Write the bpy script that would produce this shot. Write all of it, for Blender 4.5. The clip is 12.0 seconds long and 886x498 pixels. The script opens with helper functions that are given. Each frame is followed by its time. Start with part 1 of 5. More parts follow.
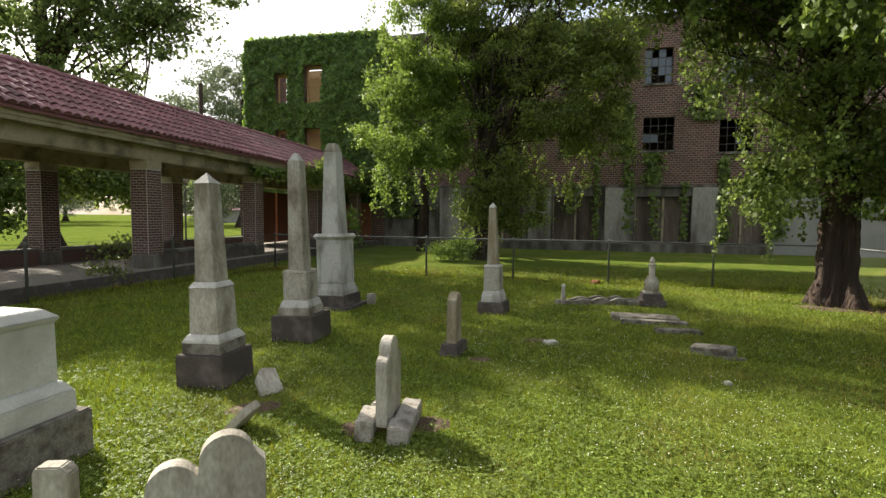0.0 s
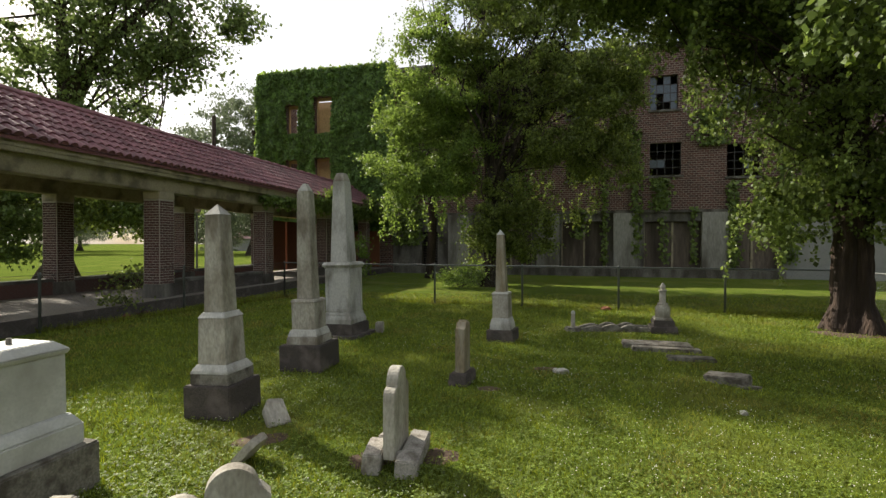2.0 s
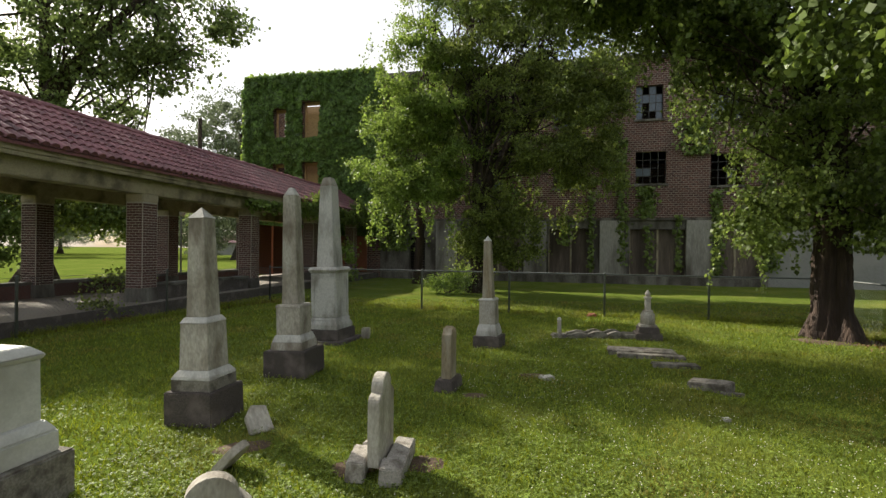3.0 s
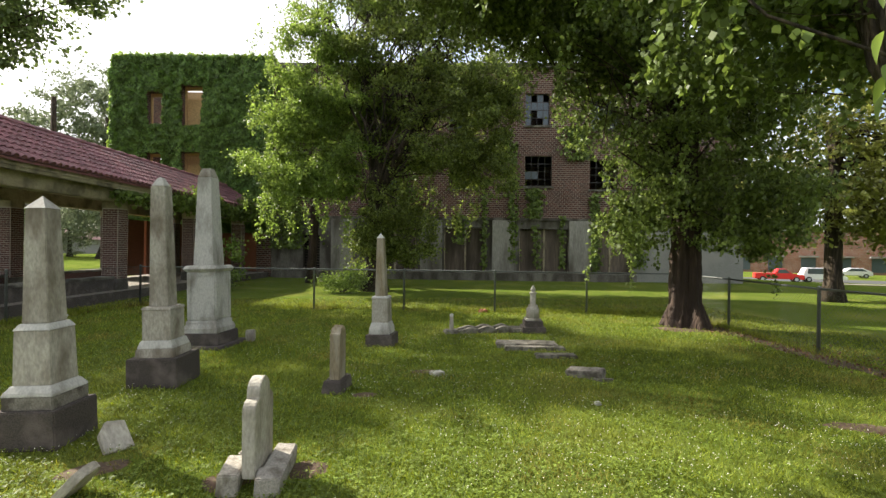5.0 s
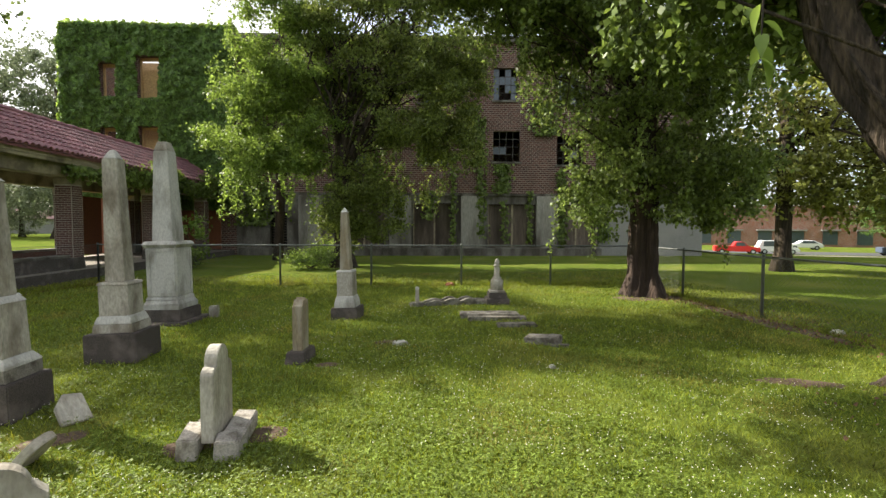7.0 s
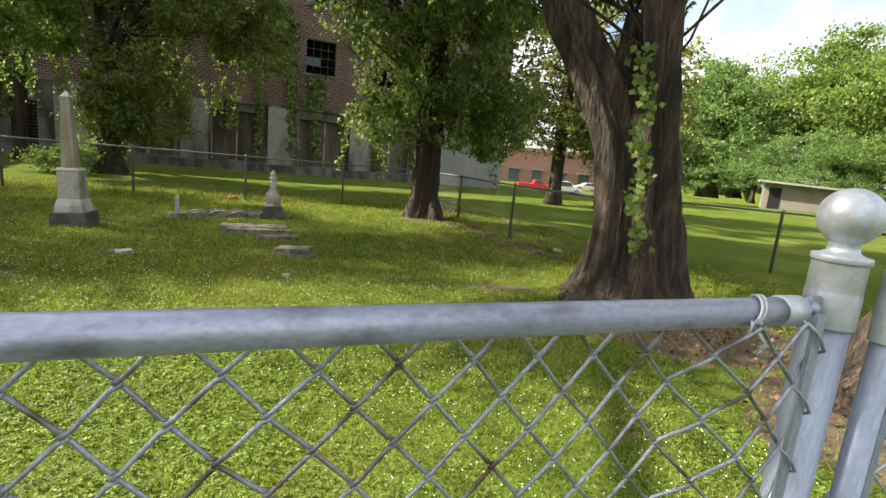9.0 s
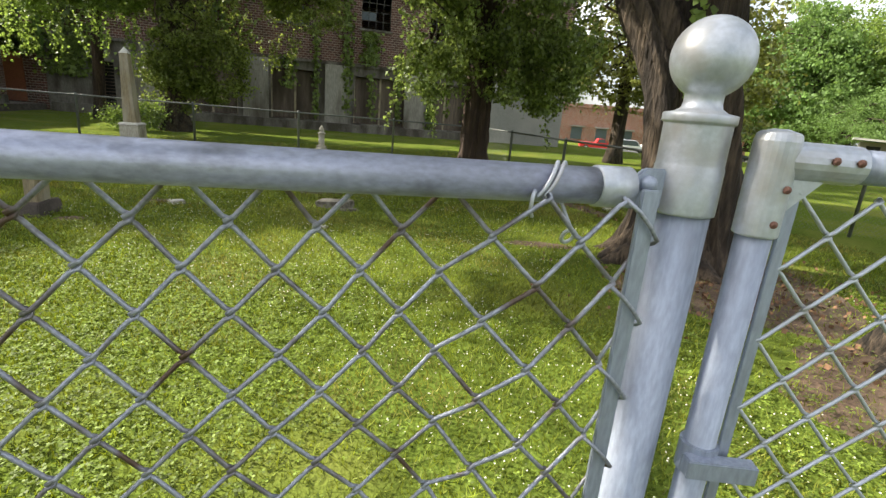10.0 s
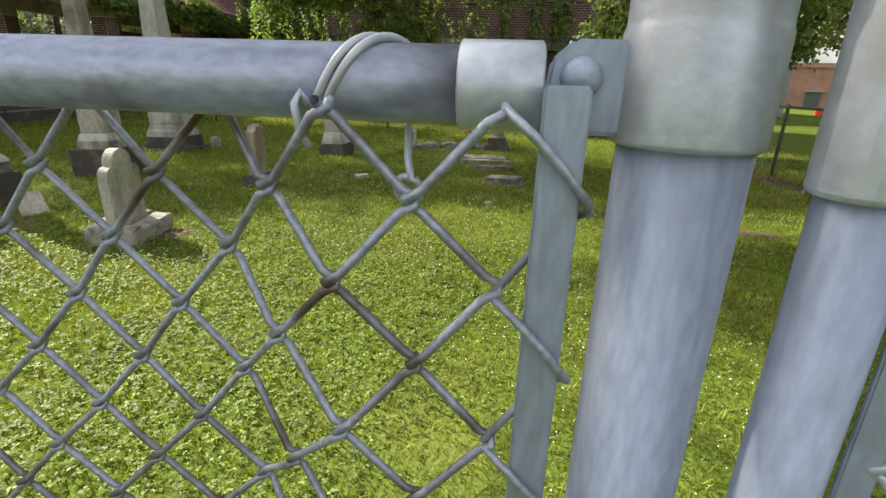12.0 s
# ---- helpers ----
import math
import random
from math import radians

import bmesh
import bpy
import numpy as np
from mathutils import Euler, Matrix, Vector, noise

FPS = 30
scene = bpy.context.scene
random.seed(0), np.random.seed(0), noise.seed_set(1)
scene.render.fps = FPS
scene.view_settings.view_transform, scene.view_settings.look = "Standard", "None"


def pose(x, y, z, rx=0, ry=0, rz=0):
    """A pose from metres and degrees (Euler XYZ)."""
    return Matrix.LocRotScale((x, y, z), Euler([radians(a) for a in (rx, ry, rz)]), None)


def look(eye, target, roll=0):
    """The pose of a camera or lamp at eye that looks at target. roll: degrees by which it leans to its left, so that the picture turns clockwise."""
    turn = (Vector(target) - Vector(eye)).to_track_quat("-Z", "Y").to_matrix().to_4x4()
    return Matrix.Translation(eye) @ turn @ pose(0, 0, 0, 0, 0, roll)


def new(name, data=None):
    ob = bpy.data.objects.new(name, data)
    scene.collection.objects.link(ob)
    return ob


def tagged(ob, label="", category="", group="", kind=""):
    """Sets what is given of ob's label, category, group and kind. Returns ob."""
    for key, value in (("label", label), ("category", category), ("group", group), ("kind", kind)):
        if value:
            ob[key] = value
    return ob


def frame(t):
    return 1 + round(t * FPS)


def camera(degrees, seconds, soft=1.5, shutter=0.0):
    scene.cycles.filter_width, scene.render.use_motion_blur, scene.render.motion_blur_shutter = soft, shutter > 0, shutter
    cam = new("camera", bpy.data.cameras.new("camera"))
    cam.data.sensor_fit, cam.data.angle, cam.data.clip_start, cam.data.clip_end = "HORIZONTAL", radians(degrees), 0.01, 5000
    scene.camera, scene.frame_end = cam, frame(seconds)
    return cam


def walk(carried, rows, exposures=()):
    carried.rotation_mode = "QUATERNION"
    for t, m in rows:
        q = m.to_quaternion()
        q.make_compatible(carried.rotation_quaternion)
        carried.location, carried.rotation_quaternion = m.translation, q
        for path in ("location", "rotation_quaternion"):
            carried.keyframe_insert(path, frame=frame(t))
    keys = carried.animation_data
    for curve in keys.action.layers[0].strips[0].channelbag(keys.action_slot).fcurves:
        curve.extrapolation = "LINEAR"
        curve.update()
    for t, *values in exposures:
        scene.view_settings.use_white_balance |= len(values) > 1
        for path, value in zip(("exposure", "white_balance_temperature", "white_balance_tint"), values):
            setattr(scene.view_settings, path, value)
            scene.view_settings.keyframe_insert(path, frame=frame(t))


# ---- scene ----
cam = camera(84.6, 12.0, soft=1.45)
PATH = [
    (0, (0.254, 0.044, 1.842), (0.051, 2.029, 1.712), 0.6),
    (0.5, (0.266, 0.033, 1.861), (0.045, 2.019, 1.777), 0.3),
    (1, (0.271, 0.03, 1.866), (0.036, 2.016, 1.812), 0.1),
    (1.5, (0.276, 0.038, 1.865), (0.039, 2.023, 1.83), 0.1),
    (2, (0.271, 0.032, 1.866), (0.031, 2.017, 1.844), 0.1),
    (2.5, (0.275, 0.029, 1.872), (0.038, 2.015, 1.862), 0.1),
    (2.7, (0.274, 0.034, 1.87), (0.05, 2.021, 1.866), 0.3),
    (4.5, (0.357, 0.096, 1.849), (0.462, 2.093, 1.861), 0.4),
    (5, (0.383, 0.105, 1.844), (0.608, 2.093, 1.845), 0.7),
    (5.5, (0.399, 0.128, 1.828), (0.73, 2.101, 1.817), 1.0),
    (6, (0.393, 0.141, 1.817), (0.792, 2.101, 1.797), 1.5),
    (6.5, (0.405, 0.103, 1.812), (0.825, 2.058, 1.783), 1.5),
    (7, (0.517, -0.033, 1.778), (0.857, 1.936, 1.685), 0.2),
    (7.5, (0.707, -0.105, 1.735), (1.194, 1.827, 1.559), 2.3),
    (7.7, (0.819, -0.153, 1.724), (1.468, 1.729, 1.532), 3.9),
    (9.3, (1.723, -0.411, 1.589), (2.713, 1.276, 1.173), 5.7),
    (9.5, (1.782, -0.443, 1.577), (2.678, 1.282, 1.103), 5.3),
    (10, (1.901, -0.411, 1.531), (2.675, 1.354, 0.995), 5.0),
    (10.5, (2.006, -0.35, 1.507), (2.598, 1.475, 0.945), 4.3),
    (11, (2.114, -0.306, 1.49), (2.421, 1.577, 0.892), 2.8),
    (11.5, (2.145, -0.295, 1.494), (2.268, 1.597, 0.857), 1.7),
    (12, (2.152, -0.296, 1.488), (2.215, 1.59, 0.827), 1.8),
]
walk(cam, [(t, look(eye, target, roll)) for t, eye, target, roll in PATH],
     [(0.0, 1.18), (1.0, 0.82), (2.5, 0.78), (4.5, 1.36), (6.0, 1.40), (7.5, 1.42), (9.3, 1.50), (12.0, 1.36)])

# ---- light ----
SUN_AZ, SUN_EL = 302.0, 38.0      # compass bearing from +y (clockwise) and height of the sun
world = bpy.data.worlds.new("world")
scene.world = world
world.use_nodes = True
wn = world.node_tree
sky = wn.nodes.new("ShaderNodeTexSky")
sky.sky_type, sky.sun_disc = "NISHITA", False
sky.sun_elevation, sky.sun_rotation = radians(SUN_EL), radians(SUN_AZ)
sky.air_density, sky.dust_density, sky.ozone_density = 1.0, 3.5, 1.0
# thin bright cloud over most of the sky, broken by blue
wtc = wn.nodes.new("ShaderNodeTexCoord")
wcl = wn.nodes.new("ShaderNodeTexNoise")
wcl.inputs["Scale"].default_value, wcl.inputs["Detail"].default_value = 2.2, 6
wra = wn.nodes.new("ShaderNodeValToRGB")
wra.color_ramp.elements[0].position, wra.color_ramp.elements[1].position = 0.40, 0.58
wmx = wn.nodes.new("ShaderNodeMixRGB")
wmx.inputs[2].default_value = (5.6, 5.6, 5.6, 1)
wn.links.new(wtc.outputs["Generated"], wcl.inputs["Vector"])
wn.links.new(wcl.outputs["Fac"], wra.inputs["Fac"])
wn.links.new(wra.outputs["Color"], wmx.inputs[0])
wn.links.new(sky.outputs["Color"], wmx.inputs[1])
wn.links.new(wmx.outputs["Color"], wn.nodes["Background"].inputs["Color"])
wn.nodes["Background"].inputs["Strength"].default_value = 0.11
sun = new("sun", bpy.data.lights.new("sun", "SUN"))
sun.data.energy, sun.data.angle, sun.data.color = 5.0, radians(0.6), (1.0, 0.93, 0.80)
sa, se = radians(SUN_AZ), radians(SUN_EL)
sun_way = Vector((math.sin(sa) * math.cos(se), math.cos(sa) * math.cos(se), math.sin(se)))
sun.matrix_world = look(sun_way * 60, (0, 0, 0))


# ---- materials ----
def mat(name, base, rough=0.8, vary=0.25, scale=6.0, fine=60.0, bump=0.3, metal=0.0, second=None, patch=0.5, island=0.0, obj=0.0, translucent=0.0, bumpdist=0.02, coords="Object", spec=0.4, stretch=None, soft=0.10):
    """A surface with a coarse and a fine variation of colour, relief, and an optional second colour in patches."""
    m = bpy.data.materials.new(name)
    m.use_nodes = True
    nt = m.node_tree
    N, L = nt.nodes, nt.links.new
    b = N["Principled BSDF"]
    b.inputs["Roughness"].default_value, b.inputs["Metallic"].default_value = rough, metal
    b.inputs["Specular IOR Level"].default_value = spec
    tc = N.new("ShaderNodeTexCoord")
    n1, n2 = N.new("ShaderNodeTexNoise"), N.new("ShaderNodeTexNoise")
    where = tc.outputs[coords]
    if stretch:
        mp = N.new("ShaderNodeMapping")
        mp.inputs["Scale"].default_value = stretch
        L(where, mp.inputs["Vector"])
        where = mp.outputs["Vector"]
    for n, s, d in ((n1, scale, 5), (n2, fine, 3)):
        n.inputs["Scale"].default_value, n.inputs["Detail"].default_value = s, d
        L(where, n.inputs["Vector"])
    dark = tuple(c * (1 - vary) for c in base) + (1,)
    light = tuple(min(1, c * (1 + vary)) for c in base) + (1,)
    r1 = N.new("ShaderNodeValToRGB")
    r1.color_ramp.elements[0].color, r1.color_ramp.elements[1].color = dark, light
    r1.color_ramp.elements[0].position, r1.color_ramp.elements[1].position = 0.3, 0.7
    L(n2.outputs["Fac"], r1.inputs["Fac"])
    out = r1.outputs["Color"]
    if second:
        r2 = N.new("ShaderNodeValToRGB")
        r2.color_ramp.elements[0].position, r2.color_ramp.elements[1].position = patch - soft * 0.9, patch + soft * 1.1
        L(n1.outputs["Fac"], r2.inputs["Fac"])
        mx = N.new("ShaderNodeMixRGB")
        L(r2.outputs["Color"], mx.inputs[0])
        L(out, mx.inputs[1])
        mx.inputs[2].default_value = (*second, 1)
        out = mx.outputs["Color"]
    for amount, node, socket in ((island, "ShaderNodeNewGeometry", "Random Per Island"), (obj, "ShaderNodeObjectInfo", "Random")):
        if amount:
            g = N.new(node)
            mr = N.new("ShaderNodeMapRange")
            mr.inputs["To Min"].default_value, mr.inputs["To Max"].default_value = 1 - amount, 1 + amount
            L(g.outputs[socket], mr.inputs["Value"])
            hs = N.new("ShaderNodeHueSaturation")
            L(mr.outputs["Result"], hs.inputs["Value"])
            L(out, hs.inputs["Color"])
            out = hs.outputs["Color"]
    L(out, b.inputs["Base Color"])
    if bump:
        bp = N.new("ShaderNodeBump")
        bp.inputs["Strength"].default_value, bp.inputs["Distance"].default_value = bump, bumpdist
        L(n2.outputs["Fac"], bp.inputs["Height"])
        L(bp.outputs["Normal"], b.inputs["Normal"])
    if translucent:
        t = N.new("ShaderNodeBsdfTranslucent")
        mxs = N.new("ShaderNodeMixShader")
        hs = N.new("ShaderNodeHueSaturation")
        hs.inputs["Hue"].default_value, hs.inputs["Saturation"].default_value, hs.inputs["Value"].default_value = 0.488, 1.05, 1.35
        L(out, hs.inputs["Color"])
        L(hs.outputs["Color"], t.inputs["Color"])
        mxs.inputs[0].default_value = translucent
        L(b.outputs[0], mxs.inputs[1])
        L(t.outputs[0], mxs.inputs[2])
        L(mxs.outputs[0], N["Material Output"].inputs["Surface"])
    return m


def brick_mat(name, one, two, mortar, w=0.21, h=0.075):
    m = bpy.data.materials.new(name)
    m.use_nodes = True
    nt = m.node_tree
    N, L = nt.nodes, nt.links.new
    b = N["Principled BSDF"]
    b.inputs["Roughness"].default_value = 0.9
    tc = N.new("ShaderNodeTexCoord")
    sp, cb = N.new("ShaderNodeSeparateXYZ"), N.new("ShaderNodeCombineXYZ")
    L(tc.outputs["Object"], sp.inputs[0])
    ad = N.new("ShaderNodeMath")
    L(sp.outputs["X"], ad.inputs[0]); L(sp.outputs["Y"], ad.inputs[1])
    L(ad.outputs[0], cb.inputs["X"]); L(sp.outputs["Z"], cb.inputs["Y"])
    br = N.new("ShaderNodeTexBrick")
    br.inputs["Color1"].default_value, br.inputs["Color2"].default_value, br.inputs["Mortar"].default_value = (*one, 1), (*two, 1), (*mortar, 1)
    br.inputs["Scale"].default_value, br.inputs["Mortar Size"].default_value = 1.0, 0.012
    br.inputs["Brick Width"].default_value, br.inputs["Row Height"].default_value = w, h
    L(cb.outputs[0], br.inputs["Vector"])
    n = N.new("ShaderNodeTexNoise")
    n.inputs["Scale"].default_value, n.inputs["Detail"].default_value = 0.9, 6
    L(tc.outputs["Object"], n.inputs["Vector"])
    mr = N.new("ShaderNodeMapRange")
    mr.inputs["To Min"].default_value, mr.inputs["To Max"].default_value = 0.55, 1.4
    L(n.outputs["Fac"], mr.inputs["Value"])
    hs = N.new("ShaderNodeHueSaturation")
    L(mr.outputs["Result"], hs.inputs["Value"]); L(br.outputs["Color"], hs.inputs["Color"])
    L(hs.outputs["Color"], b.inputs["Base Color"])
    bp = N.new("ShaderNodeBump")
    bp.inputs["Strength"].default_value, bp.inputs["Distance"].default_value = 0.5, 0.01
    bp.invert = True
    L(br.outputs["Fac"], bp.inputs["Height"]); L(bp.outputs["Normal"], b.inputs["Normal"])
    return m


M_SOIL = mat("lawn_soil", (0.085, 0.118, 0.02), 0.95, 0.5, 0.5, 40, 0.8, spec=0.0, second=(0.14, 0.155, 0.035), patch=0.58)
M_GRASS = mat("grass_blade", (0.156, 0.192, 0.018), 0.6, 0.3, 0.8, 3.0, 0, island=0.5, translucent=0.35, second=(0.235, 0.20, 0.045), patch=0.62, soft=0.12)
M_CLOVER = mat("clover_leaf", (0.128, 0.178, 0.025), 0.6, 0.3, 0.6, 4.0, 0, island=0.6, translucent=0.3)
M_FLOWER = mat("clover_flower", (0.72, 0.70, 0.60), 0.9, 0.1, 6, 60, 0)
M_MARBLE = mat("weathered_marble", (0.46, 0.45, 0.41), 0.75, 0.16, 3.4, 45, 0.2, second=(0.17, 0.155, 0.125), patch=0.58, stretch=(1, 1, 0.45), soft=0.12)
M_MARBLE_BROWN = mat("brown_stained_marble", (0.23, 0.19, 0.12), 0.85, 0.25, 9, 60, 0.35, second=(0.38, 0.355, 0.29), patch=0.58, stretch=(1, 1, 0.2), soft=0.18)
M_SOCKET = mat("pale_socket_stone", (0.33, 0.305, 0.265), 0.9, 0.25, 9, 60, 0.5, second=(0.15, 0.13, 0.105), patch=0.57)
M_MARBLE_OLD = mat("stained_marble", (0.37, 0.345, 0.29), 0.85, 0.22, 3.6, 45, 0.35, second=(0.125, 0.10, 0.07), patch=0.535, stretch=(1, 1, 0.45), soft=0.12)
M_WHITE = mat("white_marble", (0.47, 0.47, 0.43), 0.55, 0.08, 2.5, 50, 0.15, second=(0.33, 0.32, 0.28), patch=0.56)
M_GRANITE = mat("dark_plinth_stone", (0.072, 0.060, 0.053), 0.9, 0.35, 4, 80, 0.5, second=(0.15, 0.125, 0.11), patch=0.60)
M_LEDGER = mat("grey_ledger_stone", (0.20, 0.185, 0.155), 0.9, 0.3, 8, 60, 0.5, second=(0.075, 0.065, 0.05), patch=0.52)
M_GALV = mat("galvanised_steel", (0.32, 0.36, 0.445), 0.52, 0.14, 30, 260, 0.2, metal=0.45, second=(0.28, 0.305, 0.355), patch=0.60, bumpdist=0.0008, stretch=(1, 1, 0.25))
M_WIRE = mat("galvanised_wire", (0.31, 0.33, 0.385), 0.45, 0.25, 22, 300, 0.25, metal=0.45, second=(0.10, 0.066, 0.048), patch=0.56, bumpdist=0.0008)
M_ALU = mat("cast_aluminium", (0.46, 0.49, 0.545), 0.38, 0.10, 26, 200, 0.3, metal=0.4, second=(0.36, 0.355, 0.35), patch=0.62, bumpdist=0.001)
M_RAIL = mat("weathered_rail_zinc", (0.375, 0.40, 0.51), 0.40, 0.16, 26, 220, 0.3, metal=0.45, second=(0.13, 0.135, 0.15), patch=0.60, bumpdist=0.001, stretch=(0.6, 1, 1.2))
M_RUST = mat("rusty_bolt", (0.16, 0.08, 0.06), 0.8, 0.35, 30, 200, 0.4)
M_OLDPOST = mat("dull_fence_pipe", (0.13, 0.138, 0.13), 0.6, 0.25, 8, 80, 0.2, metal=0.4)
M_BRICK = brick_mat("red_brick_wall", (0.135, 0.062, 0.048), (0.07, 0.037, 0.032), (0.30, 0.25, 0.21), 0.26, 0.125)
M_BRICKPC = mat("dark_red_brick", (0.085, 0.042, 0.036), 0.9, 0.3, 3, 40, 0.4, island=0.35, obj=0.25)
M_MORTAR = mat("pale_mortar", (0.40, 0.36, 0.31), 0.95, 0.15, 6, 80, 0.3)
M_CONC = mat("stained_concrete", (0.165, 0.155, 0.135), 0.9, 0.25, 1.5, 18, 0.4, second=(0.06, 0.052, 0.042), patch=0.49, stretch=(1, 1, 0.35))
M_PIER = mat("pale_pier_concrete", (0.29, 0.28, 0.25), 0.9, 0.22, 1.3, 14, 0.3, second=(0.10, 0.09, 0.07), patch=0.55, stretch=(1, 1, 0.25), soft=0.13)
M_WHITEWALL = mat("white_painted_wall", (0.25, 0.25, 0.235), 0.8, 0.1, 0.7, 14, 0.2, second=(0.30, 0.29, 0.27), patch=0.55)
M_CREAM = mat("cream_painted_wood", (0.35, 0.30, 0.205), 0.75, 0.15, 2.0, 25, 0.2, second=(0.15, 0.125, 0.085), patch=0.55)
M_TILE = mat("clay_barrel_tile", (0.17, 0.07, 0.078), 0.6, 0.25, 3, 30, 0.25, obj=0.3, island=0.3, second=(0.11, 0.055, 0.062), patch=0.6)
M_BOARD = mat("rust_brown_boarding", (0.25, 0.095, 0.055), 0.85, 0.25, 2, 20, 0.2)
M_PANEL = mat("weathered_plywood", (0.135, 0.108, 0.085), 0.9, 0.3, 1.8, 14, 0.2, second=(0.055, 0.042, 0.034), patch=0.53, stretch=(1, 1, 0.15), soft=0.14)
# near black, paints unlit depth on floor slabs, louvre backing and shed doorways
M_DARK = mat("interior_shade_black", (0.012, 0.012, 0.012), 0.95, 0.2, 2, 10, 0)
# ochre lightened to paint sunlight inside the roofless wing
M_OCHRE = mat("ochre_painted_sunlit", (0.5, 0.34, 0.17), 0.9, 0.25, 2, 12, 0.2)
M_STEEL = mat("dark_sash_steel", (0.05, 0.045, 0.042), 0.6, 0.2, 6, 40, 0.1)
M_BARK = mat("furrowed_bark", (0.068, 0.050, 0.034), 0.95, 0.55, 8.0, 30, 1.0, second=(0.020, 0.015, 0.011), patch=0.50, bumpdist=0.05, stretch=(1, 1, 0.16))
M_BARKRED = mat("reddish_bark", (0.062, 0.041, 0.03), 0.95, 0.5, 5.0, 26, 1.0, second=(0.03, 0.02, 0.015), patch=0.5, bumpdist=0.06, stretch=(1, 1, 0.10))
M_IVY = mat("ivy_leaf", (0.115, 0.195, 0.046), 0.5, 0.25, 0.45, 3.0, 0, island=0.5, translucent=0.35)
M_LEAF = mat("tree_leaf", (0.128, 0.182, 0.04), 0.5, 0.25, 0.5, 3.0, 0, island=0.5, translucent=0.38)
M_LEAFY = mat("light_tree_leaf", (0.145, 0.215, 0.045), 0.5, 0.25, 0.5, 3.0, 0, island=0.4, translucent=0.55)
M_LEAFS = mat("shade_tree_leaf", (0.125, 0.175, 0.055), 0.5, 0.25, 0.5, 3.0, 0, island=0.5, translucent=0.5)
M_LEAFV = mat("vine_leaf", (0.135, 0.185, 0.045), 0.45, 0.25, 0.5, 3.0, 0, island=0.55, translucent=0.48)
M_LEAFD = mat("dark_tree_leaf", (0.135, 0.175, 0.038), 0.5, 0.25, 0.5, 3.0, 0, island=0.5, translucent=0.45)
M_MAGN = mat("magnolia_leaf", (0.21, 0.225, 0.05), 0.35, 0.3, 0.8, 3.0, 0, island=0.5, translucent=0.25)
M_LITTER = mat("dead_leaf", (0.16, 0.09, 0.05), 0.9, 0.4, 3, 20, 0, island=0.4)
M_ASPHALT = mat("asphalt", (0.06, 0.06, 0.06), 0.9, 0.25, 0.5, 30, 0.2)
M_PAVE = mat("worn_pavement", (0.2, 0.18, 0.15), 0.9, 0.2, 0.8, 20, 0.3, second=(0.18, 0.15, 0.12), patch=0.55)
M_GLASS = mat("grimy_window_glass", (0.05, 0.07, 0.09), 0.3, 0.3, 2, 12, 0, spec=0.8)
M_TYRE = mat("tyre_rubber", (0.02, 0.02, 0.02), 0.9, 0.2, 5, 40, 0.1)
M_REDCAR = mat("red_car_paint", (0.55, 0.03, 0.03), 0.3, 0.05, 2, 10, 0)
M_WHITECAR = mat("white_car_paint", (0.75, 0.76, 0.78), 0.3, 0.04, 2, 10, 0)
M_GREYCAR = mat("grey_car_paint", (0.28, 0.30, 0.33), 0.3, 0.05, 2, 10, 0)
M_DARKCAR = mat("dark_car_paint", (0.07, 0.09, 0.13), 0.3, 0.05, 2, 10, 0)


